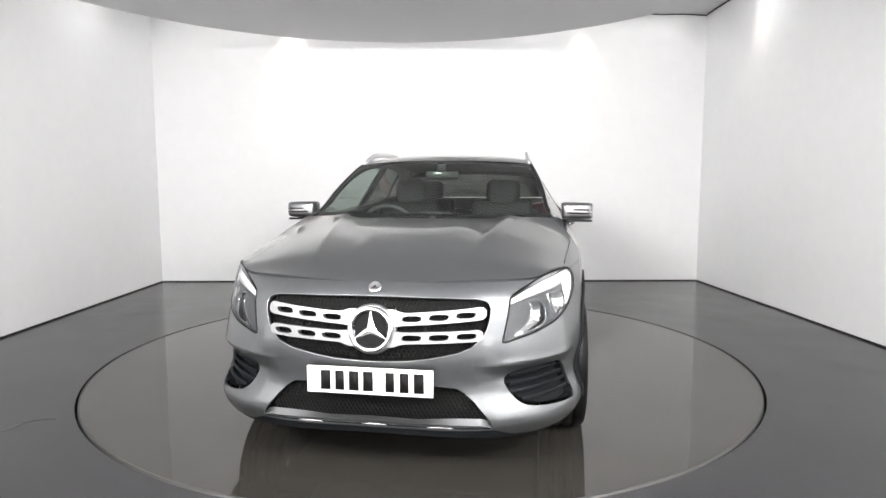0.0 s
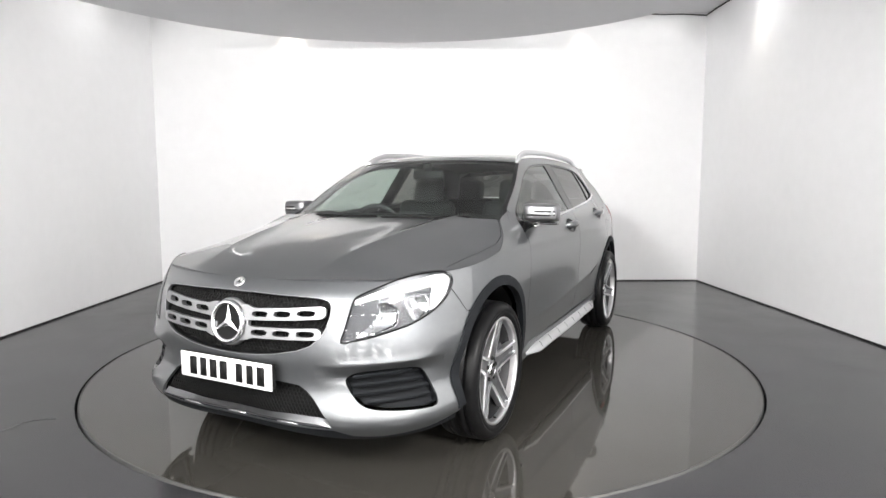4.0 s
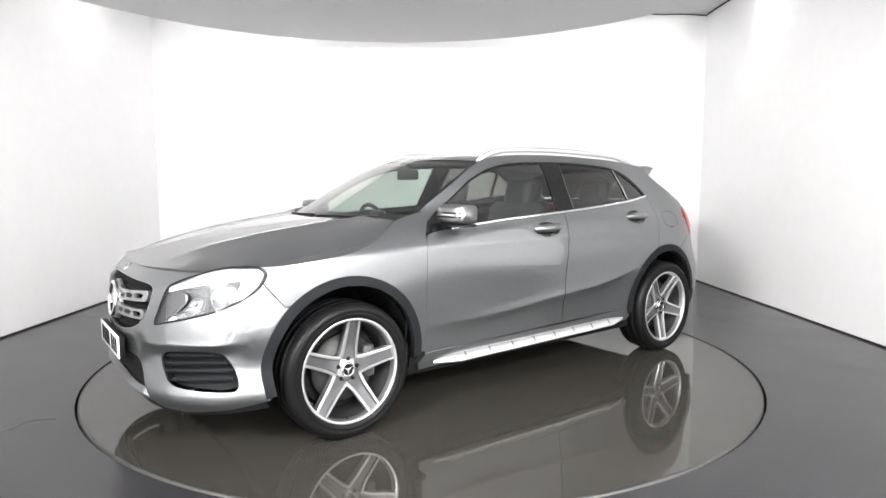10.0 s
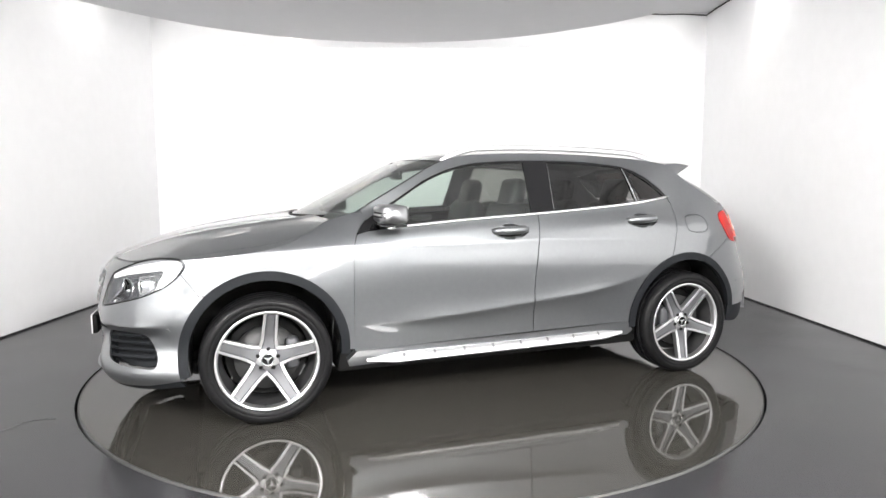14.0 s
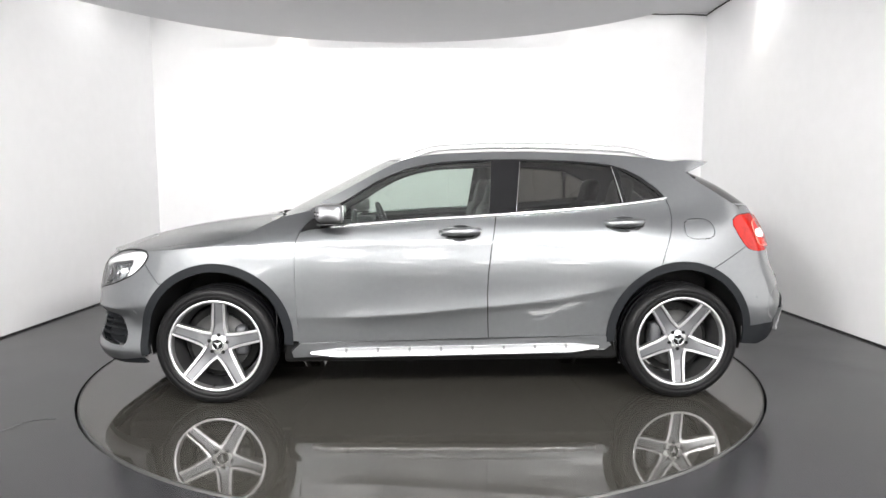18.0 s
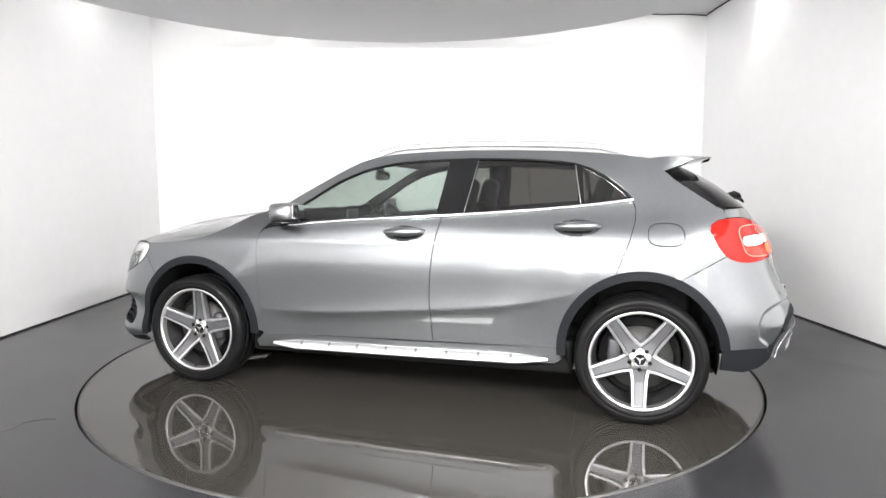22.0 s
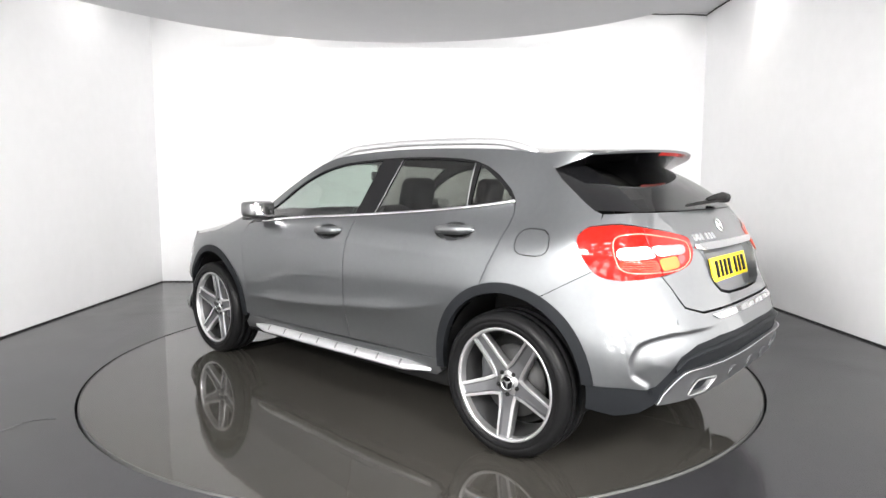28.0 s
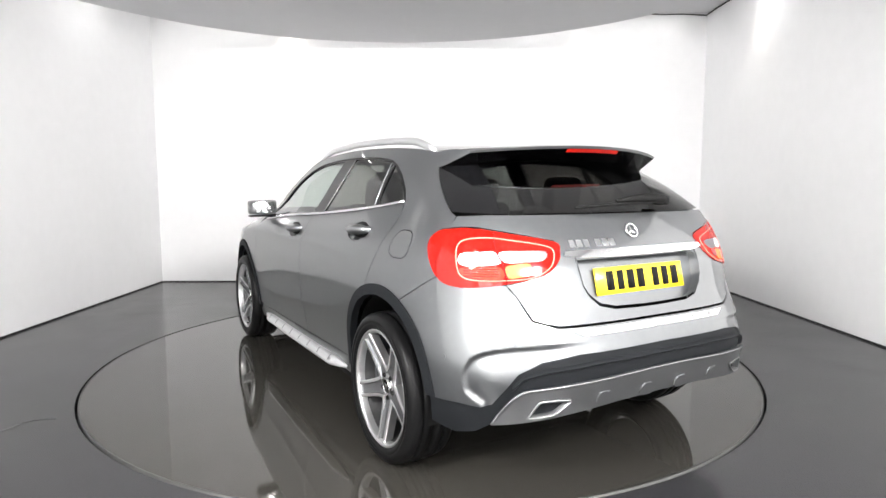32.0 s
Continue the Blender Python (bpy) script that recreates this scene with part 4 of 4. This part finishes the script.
# ---- lamps, grilles, badges, plates ----
def headlamp(sgn):
    h = part("headlamp", patch(lifted(.001), smooth(HEADLAMP, 4), step=.03, gap=.003, flange=.0), LENS, car, "clear wraparound headlamp")
    if sgn < 0:
        h.matrix_basis = Matrix.Diagonal((1, -1, 1, 1))
    edge = smooth(HEADLAMP, 4)
    part("lens_seal", tube(body(np.array(edge + edge[:1]), -.001), .0032, 6, 1, False), BLACK, h, "black seal round the lens")
    shapes = [[(.592, .645), (.642, .681), (.688, .725), (.697, .752), (.688, .774), (.734, .778), (.777, .747), (.772, .700), (.748, .680), (.681, .661)],
              [(.82, .792), (.88, .797), (.930, .798), (.933, .747), (.895, .714), (.845, .703), (.822, .743)]]
    shapes = [smooth(q, 3) for q in shapes]
    part("lamp_bowl", patch(lifted(-.016), edge, shapes, step=.03, gap=0, flange=-.013), LAMPGREY, h, "grey lamp housing")
    for q, c, r in zip(shapes, ((.715, .715), (.872, .757)), ((.115, .075), (.065, .055))):
        def bowl(uz, c=c, r=r):
            uz = np.atleast_2d(np.asarray(uz, float))
            d = np.clip(1 - ((uz - c) / r) ** 2 @ np.ones(2), 0, 1)
            return np.array([body(p[None], -.016 - .042 * e)[0] for p, e in zip(uz, d)])
        part("reflector", patch(bowl, q, step=.013, gap=0, flange=0), LAMPCHROME, h, "bright faceted reflector", False)
        m = Matrix.Translation(body(np.array([c]), -.045)[0]) @ Matrix.Rotation(radians(28), 4, "Z") @ Matrix.Rotation(radians(90), 4, "Y")
        part("bulb_cap", moved(turned([(0, .018), (.007, .016), (.010, .0), (.013, -.012)], "z", 16), m), CHROME, h)
        part("reflector_edge", tube(body(np.array(q + q[:1]), -.014), .0022, 5, 1, False), CHROME, h)
    brow = smooth([(.590, .793), (.681, .822), (.798, .849), (.905, .864), (.987, .876), (1.045, .873), (1.067, .852), (1.05, .818), (1.022, .785), (.965, .744)], 3, False)
    lo = smooth([(.588, .772), (.681, .792), (.795, .809), (.898, .820), (.945, .827), (.962, .822), (.960, .805), (.948, .785), (.933, .761), (.914, .730)], 3, False)
    crown = smooth([(.588, .795), (.605, .804), (.657, .823), (.757, .854), (.84, .871), (.91, .880), (.98, .883), (1.036, .882), (1.055, .872)], 3, False)
    part("upper_bezel", loft([body(np.array(crown), -.004), body(np.array(brow)[[0, 1, 2, 2, 3, 3, 4, 5, 5, 6, 7, 7, 8, 9, 9, 10, 11, 11, 12, 12, 13, 13, 14, 14, 15]], -.011)]), BEZEL, h, "silver upper bezel")
    part("running_light", loft([body(np.array(brow), -.006), body((np.array(brow) * .6 + np.array(lo) * .4), -.008), body(np.array(lo), -.011), body(np.array(lo), -.024)]), CLEARWHITE, h, "white running light strip")
    return h


headlamp(1)
headlamp(-1)


def honeycomb(half_u, z0, z1, out, cell=.03, inside=None):
    """Crossed bars of a mesh grille over the body's surface."""
    bars = []
    for k in range(int(2 * half_u / cell) * 2 + 20):
        for lean in (.6, -.6):
            u0 = -half_u - .3 + k * cell
            line = [(u0 + lean * (z - z0), z) for z in np.linspace(z0, z1, 24)]
            keep = within(np.array(line), inside)
            run = []
            for p, ok in list(zip(line, keep)) + [(None, False)]:
                if ok:
                    run.append(p)
                else:
                    if len(run) > 1:
                        bars.append(tube(body(np.array(run), out), .0028, 4, 1, False))
                    run = []
    return join(*bars)


grille = part("grille", honeycomb(.5, .54, .82, -.03, .019, GRILLE), BLACK, car, "black mesh radiator grille")
part("grille_back", patch(lifted(-.05), shrink(GRILLE, -.004), step=.08, gap=0, flange=-.03), BLACK, grille)
part("grille_rim", tube(np.concatenate([body(np.array(dense(rounded(GRILLE, 1), .03)), -.001), body(np.array(rounded(GRILLE, 1)[:1]), -.001)]), .002, 6), DULL, grille)


def louvre(z_in, z_out, h):
    """A bright grille bar from the emblem out to the side, with three slots."""
    n = 40
    us_ = np.linspace(.066, .468 if z_in > .68 else .452, n)
    zz = z_in + (z_out - z_in) * (np.clip(us_ - .085, 0, 1) / .38) ** 1.3
    flare = .014 * np.exp(-(np.clip(us_ - .085, 0, 1) / .030) ** 2)
    up, down = (1, .35) if z_in > .68 else (.35, 1)
    ends = np.clip((us_[-1] - us_) / .02, 0, 1) ** .5 * .5 + .5
    outer = [(u, z + (h * .5) * e + f * up) for u, z, f, e in zip(us_, zz, flare, ends)] + [(u, z - (h * .5) * e - f * down) for u, z, f, e in zip(us_[::-1], zz[::-1], flare[::-1], ends[::-1])]
    holes = []
    for c in (.165, .275, .385):
        z = float(np.interp(c, us_, zz))
        holes.append(rounded([(c - .043, z - .0125), (c + .035, z - .0115), (c + .043, z + .0125), (c - .035, z + .0115)], 1))
    return patch(lifted(.004), outer, holes, step=.03, gap=0, flange=.022)


for a, b, h in ((.722, .748, .050), (.648, .662, .046)):
    for me in (louvre(a, b, h), mirror(louvre(a, b, h))):
        part("grille_bar", me, DULL, grille, "satin silver slotted bar")
star_m = Matrix.Translation((2.252, 0, .681)) @ Matrix.Rotation(radians(90), 4, "Z") @ Matrix.Rotation(radians(90 - 6), 4, "X")
ring_ = [(.083 + .0105 * math.cos(a), .0105 * math.sin(a)) for a in np.linspace(0, 2 * math.pi, 11)]
badge = part("grille_emblem", moved(turned(ring_, "z", 56), star_m), CHROME, car, "chrome ring emblem with a three-pointed star")
part("emblem_disc", moved(turned([(0, -.008), (.08, -.008)], "z", 40), star_m), BLACK, badge)
part("emblem_surround", moved(turned([(.088, -.016), (.092, -.010), (.098, -.012), (.102, -.018), (.103, -.032)], "z", 56), star_m), DULL, badge, "satin silver shroud round the ring")
part("emblem_star", moved(three_point(.082, .014), star_m @ Matrix.Translation((0, 0, -.004))), CHROME, badge)
small = Matrix.Translation((float(body([(0, .843)])[0, 0]) + .003, 0, .843)) @ Matrix.Rotation(radians(90), 4, "Z") @ Matrix.Rotation(radians(46), 4, "X")
b2 = part("bonnet_badge", moved(turned([(0, .002), (.014, .003), (.017, .0045), (.024, .0045), (.027, 0)], "z", 32), small), CHROME, car, "small round chrome badge")
part("badge_star", moved(three_point(.015, .002), small @ Matrix.Translation((0, 0, .0035))), GLOSSBLACK, b2)

mouth = part("lower_grille", honeycomb(.45, .29, .45, -.03, .018, MOUTH), BLACK, car, "black mesh lower grille")
part("lower_back", patch(lifted(-.05), shrink(MOUTH, -.004), step=.08, gap=0, flange=-.034), BLACK, mouth)
skid = sym([(0, .305), (.44, .297), (.52, .268), (.50, .248), (.44, .236), (0, .243)], 0)
under_lip = lambda d: lambda uz: body(uz, d - .9 * np.clip(.30 - np.atleast_2d(np.asarray(uz, float))[:, 1], 0, 1))
sk = part("skid_plate", patch(under_lip(.014), skid, [rounded([(c - .075, .255), (c + .075, .255), (c + .06, .275), (c - .06, .275)], 1) for c in (-.28, 0, .28)], step=.03, gap=0, flange=.03), SKID, car, "silver skid plate under the front bumper")
for c in (-.28, 0, .28):
    part("skid_rib", patch(under_lip(.02), rounded([(c - .07, .25), (c + .07, .25), (c + .055, .278), (c - .055, .278)], 2), step=.03, gap=0, flange=.012), DULL, sk)
for sgn in (1, -1):
    fog = part("bumper_vent", patch(lifted(-.045), shrink(FOG, -.004), step=.06, gap=0, flange=-.038), PLASTIC, car, "dark louvred bumper vent")
    if sgn < 0:
        fog.matrix_basis = Matrix.Diagonal((1, -1, 1, 1))
    for k in range(4):
        z0 = .385 + .034 * k
        line = [(u, z0 + .012 * math.sin((u - .55) * 5)) for u in np.linspace(.575, .915, 14)]
        line = [p for p, ok in zip(line, within(np.array(line), FOG)) if ok]
        part("slat", loft([body(np.array(line), -.006), body(np.array(line) - (0, .014), -.004), body(np.array(line) - (0, .016), -.045)]), PLASTIC, fog)


def plate(name, m, mat, lab):
    p = part(name, moved(box(0, 0, 0, .52, .111, .006, .002, 1), m), mat, car, lab)
    x = -.206
    for k, w in enumerate((.05, .044, .05, .05, 0, .044, .044, .05)):
        if w:
            part("mark", moved(box(x + .025, 0, .004, w * .8, .079, .003), m), BLACK, p, "plain black bar")
        x += .059 if w else .03
    return p


front_m = Matrix.Translation((2.277, 0, .477)) @ Matrix.Rotation(radians(90), 4, "Z") @ Matrix.Rotation(radians(90), 4, "X")
plate("front_plate", front_m, WHITEPLATE, "white number plate with plain black marks")
part("plate_holder", box(2.262, 0, .477, .025, .515, .107, .004), BLACK, car, "black plate holder")
rear_m = Matrix.Translation((-2.034, 0, .872)) @ Matrix.Rotation(radians(-90), 4, "Z") @ Matrix.Rotation(radians(90 - 14), 4, "X")
plate("rear_plate", rear_m, YELLOWPLATE, "yellow number plate with plain black marks")
gl = sym([(U2, 1.003), (5.3, 1.003), (5.225, 1.0), (5.215, .986), (5.3, .974), (U2, .973)], U2)
part("tailgate_bar", patch(lifted(.016), gl, step=.04, gap=0, flange=.018), CHROME, gate, "chrome bar above the plate")
rm = Matrix.Translation((-1.972, 0, 1.065)) @ Matrix.Rotation(radians(-90), 4, "Z") @ Matrix.Rotation(radians(62), 4, "X")
tb = part("tailgate_emblem", moved(turned([(.030 + .005 * math.cos(a), .005 * math.sin(a) + .004) for a in np.linspace(0, 2 * math.pi, 9)], "z", 32), rm), CHROME, gate, "chrome ring emblem")
part("emblem_star", moved(three_point(.032, .006), rm), CHROME, tb)
for k, du in enumerate((0, .04, .08, .145, .185, .225)):
    part("model_mark", patch(lifted(.003), [(5.27 + du, 1.012), (5.27 + du + .028, 1.012), (5.27 + du + .028, 1.04), (5.27 + du, 1.04)], step=.03, gap=0, flange=.004), CHROME, gate, "plain chrome mark")
ls = part("load_sill", patch(lifted(.006), sym([(U2, .692), (5.25, .690), (5.2, .712), (U2, .716)], U2), step=.04, gap=0, flange=.006), CHROME, car, "bright ribbed loading edge")

for k in range(7):
    c = U2 - .36 + .12 * k
    part("sill_rib", patch(lifted(.011), [(c - .03, .695), (c + .03, .695), (c + .024, .711), (c - .024, .711)], step=.03, gap=0, flange=.006), SATIN, ls)
for u, z in ((.998, .53), (4.665, .60), (4.98, .70)):
    q = patch(lifted(.0025), smooth([(u + .011 * math.cos(a), z + .011 * math.sin(a)) for a in np.linspace(0, 2 * math.pi, 9)[:-1]], 3), step=.02, gap=0, flange=.003, fine=.004)
    both("parking_sensor", q, PAINT, car, "small round parking sensor")
for sgn in (1, -1):
    tl = part("tail_lamp", patch(lifted(.004), smooth(TAIL, 4), step=.03, gap=.0005, flange=.03), RED, car, "red tail lamp with a clear centre")
    if sgn < 0:
        tl.matrix_basis = Matrix.Diagonal((1, -1, 1, 1))
    part("clear_band", patch(lifted(.0065), smooth([(4.700, .955), (4.694, .995), (4.775, 1.002), (4.852, 1.003), (4.890, .964), (4.80, .953)], 3), step=.04, gap=0, flange=.002), CLEARWHITE, tl, "white lamp chamber")
    part("clear_band", patch(lifted(.0065), smooth([(4.910, .965), (4.876, 1.002), (5.00, 1.006), (5.125, 1.002), (5.105, .970), (5.0, .966)], 3), step=.04, gap=0, flange=.002), BEZEL, tl, "clear reversing lamp")
    part("clear_patch", patch(lifted(.0075), smooth([(4.912, .967), (4.878, 1.000), (4.95, 1.003), (4.985, .970)], 3), step=.04, gap=0, flange=.002), CLEARWHITE, tl, "white lamp chamber")
    part("amber_band", patch(lifted(.0065), smooth([(4.930, .908), (4.914, .949), (4.97, .957), (5.033, .959), (5.038, .920), (4.98, .910)], 3), step=.04, gap=0, flange=.002), AMBER, tl, "amber indicator")
    part("dark_chamber", patch(lifted(.0065), smooth([(5.048, .930), (5.043, .960), (5.098, .962), (5.090, .940)], 3), step=.04, gap=0, flange=.002), REDDARK, tl, "deep red reflector")
    part("red_chamber", patch(lifted(.0055), smooth([(4.715, .918), (4.705, .942), (4.80, .944), (4.890, .947), (4.905, .906), (4.80, .905)], 3), step=.04, gap=0, flange=.002), REDBRIGHT, tl, "bright red ribbed lamp chamber")
    guide = smooth([(4.688, .943), (4.668, 1.018), (4.698, 1.048), (4.807, 1.055), (4.947, 1.044), (5.113, 1.025), (5.170, 1.005), (5.150, .955), (5.10, .925), (5.03, .906), (4.927, .899), (4.772, .898), (4.713, .911)], 4)
    part("light_guide", tube(body(np.array(guide + guide[:1]), .005), .0026, 5), GUIDE, tl, "pale light guide loop")
    for k in range(4):
        z = .914 + .009 * k
        part("lens_rib", tube(body(np.array([(u, z) for u in np.linspace(4.72, 4.885, 8)]), .0065), .0016, 4), RED, tl)
    part("lamp_seam", tube(body(np.array([(4.83, 1.079), (4.848, 1.03), (4.864, 1.0), (4.90, .957), (4.925, .884)]), .0072), .0022, 5), REDDARK, tl)

diff = sym([(U2, .536), (5.5, .534), (5.208, .519), (5.06, .508), (4.992, .498), (4.947, .465), (4.902, .411), (4.872, .366), (4.962, .376), (5.178, .400), (5.404, .420), (U2, .428)], U2)
exh = [[(5.008, .402), (5.016, .397), (5.10, .405), (5.122, .412), (5.176, .455), (5.168, .463), (5.06, .465), (5.044, .458)]]
exh.append([(2 * U2 - u, z) for u, z in exh[0]])
df = part("rear_skid_plate", patch(lifted(.012), diff, [rounded(e, 1) for e in exh], step=.03, gap=0, flange=.03), SKID, car, "silver rear skid plate")
for e in exh:
    e = rounded(e, 1)
    t_ = part("tailpipe", loft([body(np.array(e + e[:1]), .02), body(np.array(shrink(e, .007) + shrink(e, .007)[:1]), .016), body(np.array(shrink(e, .007) + shrink(e, .007)[:1]), -.08)]), SKID, car, "satin metal tailpipe trim")
    part("pipe_lip", tube(body(np.array(e + e[:1]), .018), .0032, 6, 1, False), DULL, t_)
    part("pipe_end", patch(lifted(-.06), e, step=.05, gap=0, flange=0), BLACK, t_)
top_edge = [(4.874, .370), (4.903, .413), (4.948, .468), (4.992, .501), (5.06, .511), (5.208, .522), (5.5, .537), (U2, .539)]
top_edge = smooth(top_edge + [(2 * U2 - u, z) for u, z in top_edge[-2::-1]], 4, False)
part("bright_edge", tube(body(np.array(top_edge), .014), .0055, 6), CAPSILVER, df, "bright rim along the plate's top")
ledge = dense([(4.95, .505), (4.99, .548), (5.08, .572), (5.3, .588), (U2, .592), (2 * U2 - 5.3, .588), (2 * U2 - 5.08, .572), (2 * U2 - 4.99, .548), (2 * U2 - 4.95, .505)], .04, False)
part("apron_ledge", loft([body(np.array(ledge) + (0, .012), -.004), body(np.array(ledge) + (0, .004), .010), body(np.array(ledge), .011), body(np.array(ledge) - (0, .010), -.006)]), PLASTIC, car, "raised ledge along the plastic apron")
for c in (5.33, U2 - .1, U2 + .1, 2 * U2 - 5.33):
    part("skid_rib", patch(lifted(.018), rounded([(c - .04, .425), (c + .04, .425), (c + .03, .475), (c - .03, .475)], 1), step=.03, gap=0, flange=.008), SKID, df)


# ---- mirrors, handles, rails, wipers ----
def door_mirror(sgn):
    def shell(z0, z1, grow=1.0):
        rings = []
        for y, s in ((.80, .72), (.815, .90), (.85, 1.0), (.93, 1.0), (.968, .93), (.985, .70)):
            ring = []
            for a in np.linspace(0, 2 * math.pi, 28, endpoint=False):
                ca, sa = math.cos(a), math.sin(a)
                ring.append((.70 + grow * .078 * s * math.copysign(abs(ca) ** .5, ca) - .10 * (y - .87), y, (z0 + z1) / 2 + (z1 - z0) / 2 * (.7 + .3 * s) * math.copysign(abs(sa) ** .45, sa) + .02 * (.87 - y)))
            rings.append(ring)
        return loft(rings, True, True)

    m = part("door_mirror", shell(1.054, 1.155), CAPSILVER, car, "silver-capped door mirror")
    part("mirror_base", join(shell(1.036, 1.052, .94), tube([(.75, .765, 1.012), (.735, .80, 1.032), (.71, .86, 1.044)], [.028, .022, .012], 10, .6)), GLOSSBLACK, m, "black mirror foot")
    part("mirror_glass", box(.617, .885, 1.105, .006, .14, .08, .002), CHROME, m)
    for z, y0 in ((1.090, .83), (1.112, .87)):
        part("slit", tube([(.782 - .10 * (y - .87), y, z + .02 * (.87 - y)) for y in np.linspace(y0, .945, 5)] + [(.745, .982, z - .003)], .0042, 6), BLACK, m, "dark slit")
    part("indicator_strip", tube([(.783, .86, 1.101), (.776, .93, 1.100), (.748, .983, 1.099)], .0022, 6), CLEARWHITE, m, "clear indicator strip")
    if sgn < 0:
        m.matrix_basis = Matrix.Diagonal((1, -1, 1, 1))
    return m


door_mirror(1)
door_mirror(-1)


def handle(x, z, door, sgn):
    b = body(np.array(from_x([(x, z)])))[0]
    path = [(x + dx, b[1] + dy, z + dz) for dx, dy, dz in ((.118, -.012, -.004), (.09, .016, -.003), (.03, .028, 0), (-.04, .028, .002), (-.09, .016, .004), (-.118, -.012, .005))]
    me = tube(path, [.014, .022, .026, .026, .022, .012], 12, 1.0)
    part("handle", me if sgn > 0 else mirror(me), PAINT, door, "body-coloured pull handle")
    part("handle_strip", (lambda q: q if sgn > 0 else mirror(q))(tube([(px, py + .016, pz - .004) for px, py, pz in path[1:-1]], .005, 6)), CHROME, door)


for k, (x, z) in enumerate(HANDLES.values()):
    for sgn in (1, -1):
        handle(x, z, doors[k][0 if sgn > 0 else 1], sgn)


rail_x = np.linspace(.30, -1.30, 30)
rail_e = at_x(rail_x, eaves(rail_x))
rail = [(x, y - .022, z + .038 * min(1, (i / 4) ** .8, ((29 - i) / 3.5) ** .8)) for i, (x, y, z) in enumerate(rail_e)]
both("roof_rail", join(tube(rail, [.008] + [.012] * 28 + [.008], 10, 1.6)), RAILSILVER, car, "silver roof rail")

part("cowl", loft([[(x - .005, y, z + .0) for x, y, z in hood_top([(1.09 - .10 * (y / .68) ** 2, y) for y in np.linspace(.735, -.735, 30)]) - (0, 0, .022)],
                   [(x - .16, y, z + .01) for x, y, z in hood_top([(1.09 - .10 * (y / .68) ** 2, y) for y in np.linspace(.735, -.735, 30)])]]), BLACK, car, "black scuttle below the windscreen")


def on_screen(s, w, lift=.012):
    i = s * 15
    k = min(int(i), 14)
    e = edge_ws[k] * (1 - i + k) + edge_ws[k + 1] * (i - k)
    bow, cr = .225 - .115 * s, -.004 + .026 * s
    return (e[0] + bow * (1 - w * w) + lift * .6, e[1] * w, e[2] + cr * (1 - w * w) + lift)


for w0, w1 in ((-.6, .05), (.1, .75)):
    wp = part("wiper", tube([on_screen(.02 + .015 * k / 9, w0 + (w1 - w0) * k / 9, .016) for k in range(10)], .007, 6), BLACK, car, "black windscreen wiper")
wiper_arm = part("rear_wiper", join(tube([(-1.934, -.235, 1.196), (-1.938, -.16, 1.203), (-1.938, -.05, 1.199), (-1.934, .05, 1.190)], [.024, .022, .017, .009], 8), box(-1.918, -.245, 1.190, .05, .07, .042, .012)), BLACK, car, "black rear wiper")
part("wiper_blade", tube([(-1.936, -.17, 1.182), (-1.934, .0, 1.180), (-1.924, .16, 1.172), (-1.912, .26, 1.164)], [.008, .010, .009, .006], 6), BLACK, wiper_arm)


# ---- cabin ----
def seat(x, y, name="front_seat"):
    s = new(name)
    s.parent = car
    s.location = (x, y, 0)
    part("cushion", box(.08, 0, .55, .5, .5, .16, .05, 3), SEAT, s)
    part("backrest", moved(box(0, 0, .30, .14, .48, .62, .06, 3), Matrix.Translation((-.18, 0, .55)) @ Matrix.Rotation(radians(-14), 4, "Y")), SEAT, s, "black leather backrest")
    part("headrest", moved(box(0, 0, .655, .11, .25, .25, .054, 4), Matrix.Translation((-.18, 0, .55)) @ Matrix.Rotation(radians(-14), 4, "Y")), SEAT, s, "black leather headrest")
    return s


seat(.05, .37)
seat(.05, -.37)
seat(-.78, .36, "rear_seat")
seat(-.78, -.36, "rear_seat")
part("dashboard", join(box(.80, 0, .88, .42, 1.36, .22, .06, 3), box(.62, -.37, 1.0, .16, .36, .06, .03, 3), box(.66, 0, 1.03, .02, .20, .12, .008)), TRIM, car, "black dashboard with a centre screen")
wheel_ring = [(.185 + .016 * math.cos(a), .016 * math.sin(a)) for a in np.linspace(0, 2 * math.pi, 9)]
sm = Matrix.Translation((.45, -.37, .95)) @ Matrix.Rotation(radians(-68), 4, "Y")
st = part("steering_wheel", moved(turned(wheel_ring, "z", 40), sm), TRIM, car, "black steering wheel")
part("steering_hub", join(moved(box(0, 0, 0, .1, .12, .04, .015), sm), moved(box(0, 0, 0, .04, .35, .02, .006), sm), moved(box(-.09, 0, 0, .16, .05, .02, .006), sm)), TRIM, st)
part("rear_view_mirror", join(box(.42, 0, 1.33, .03, .23, .065, .012), box(.44, 0, 1.385, .05, .06, .06, .012)), GLOSSBLACK, car, "black interior mirror")
part("cabin_lining", join(box(-.5, 0, .40, 2.6, 1.4, .06), box(-1.35, 0, .80, .5, 1.3, .46, .03)), BLACK, car)
hl_rows = [[(x, y * .93, z - .035) for x, y, z in r] for r in roof_rows[1:-1]]
part("headlining", loft([r[::-1] for r in hl_rows]), TRIM, car)


# ---- motion of the turntable ----
def turn_at(t):
    """The car's heading in degrees, t seconds into the clip."""
    s = t / 16 - 1
    return 190.14 - 70.27 * s - .335 * s * s - .048 * s ** 3


def motions():
    rows_car, rows_disc = [], []
    for t in range(33):
        a = turn_at(t)
        m = Matrix.Rotation(radians(a), 4, "Z")
        rows_disc.append((t, m))
        rows_car.append((t, m @ Matrix.Translation((-0.1475, 0.168, 0))))
    walk(turntable, rows_disc)
    walk(car, rows_car)


motions()
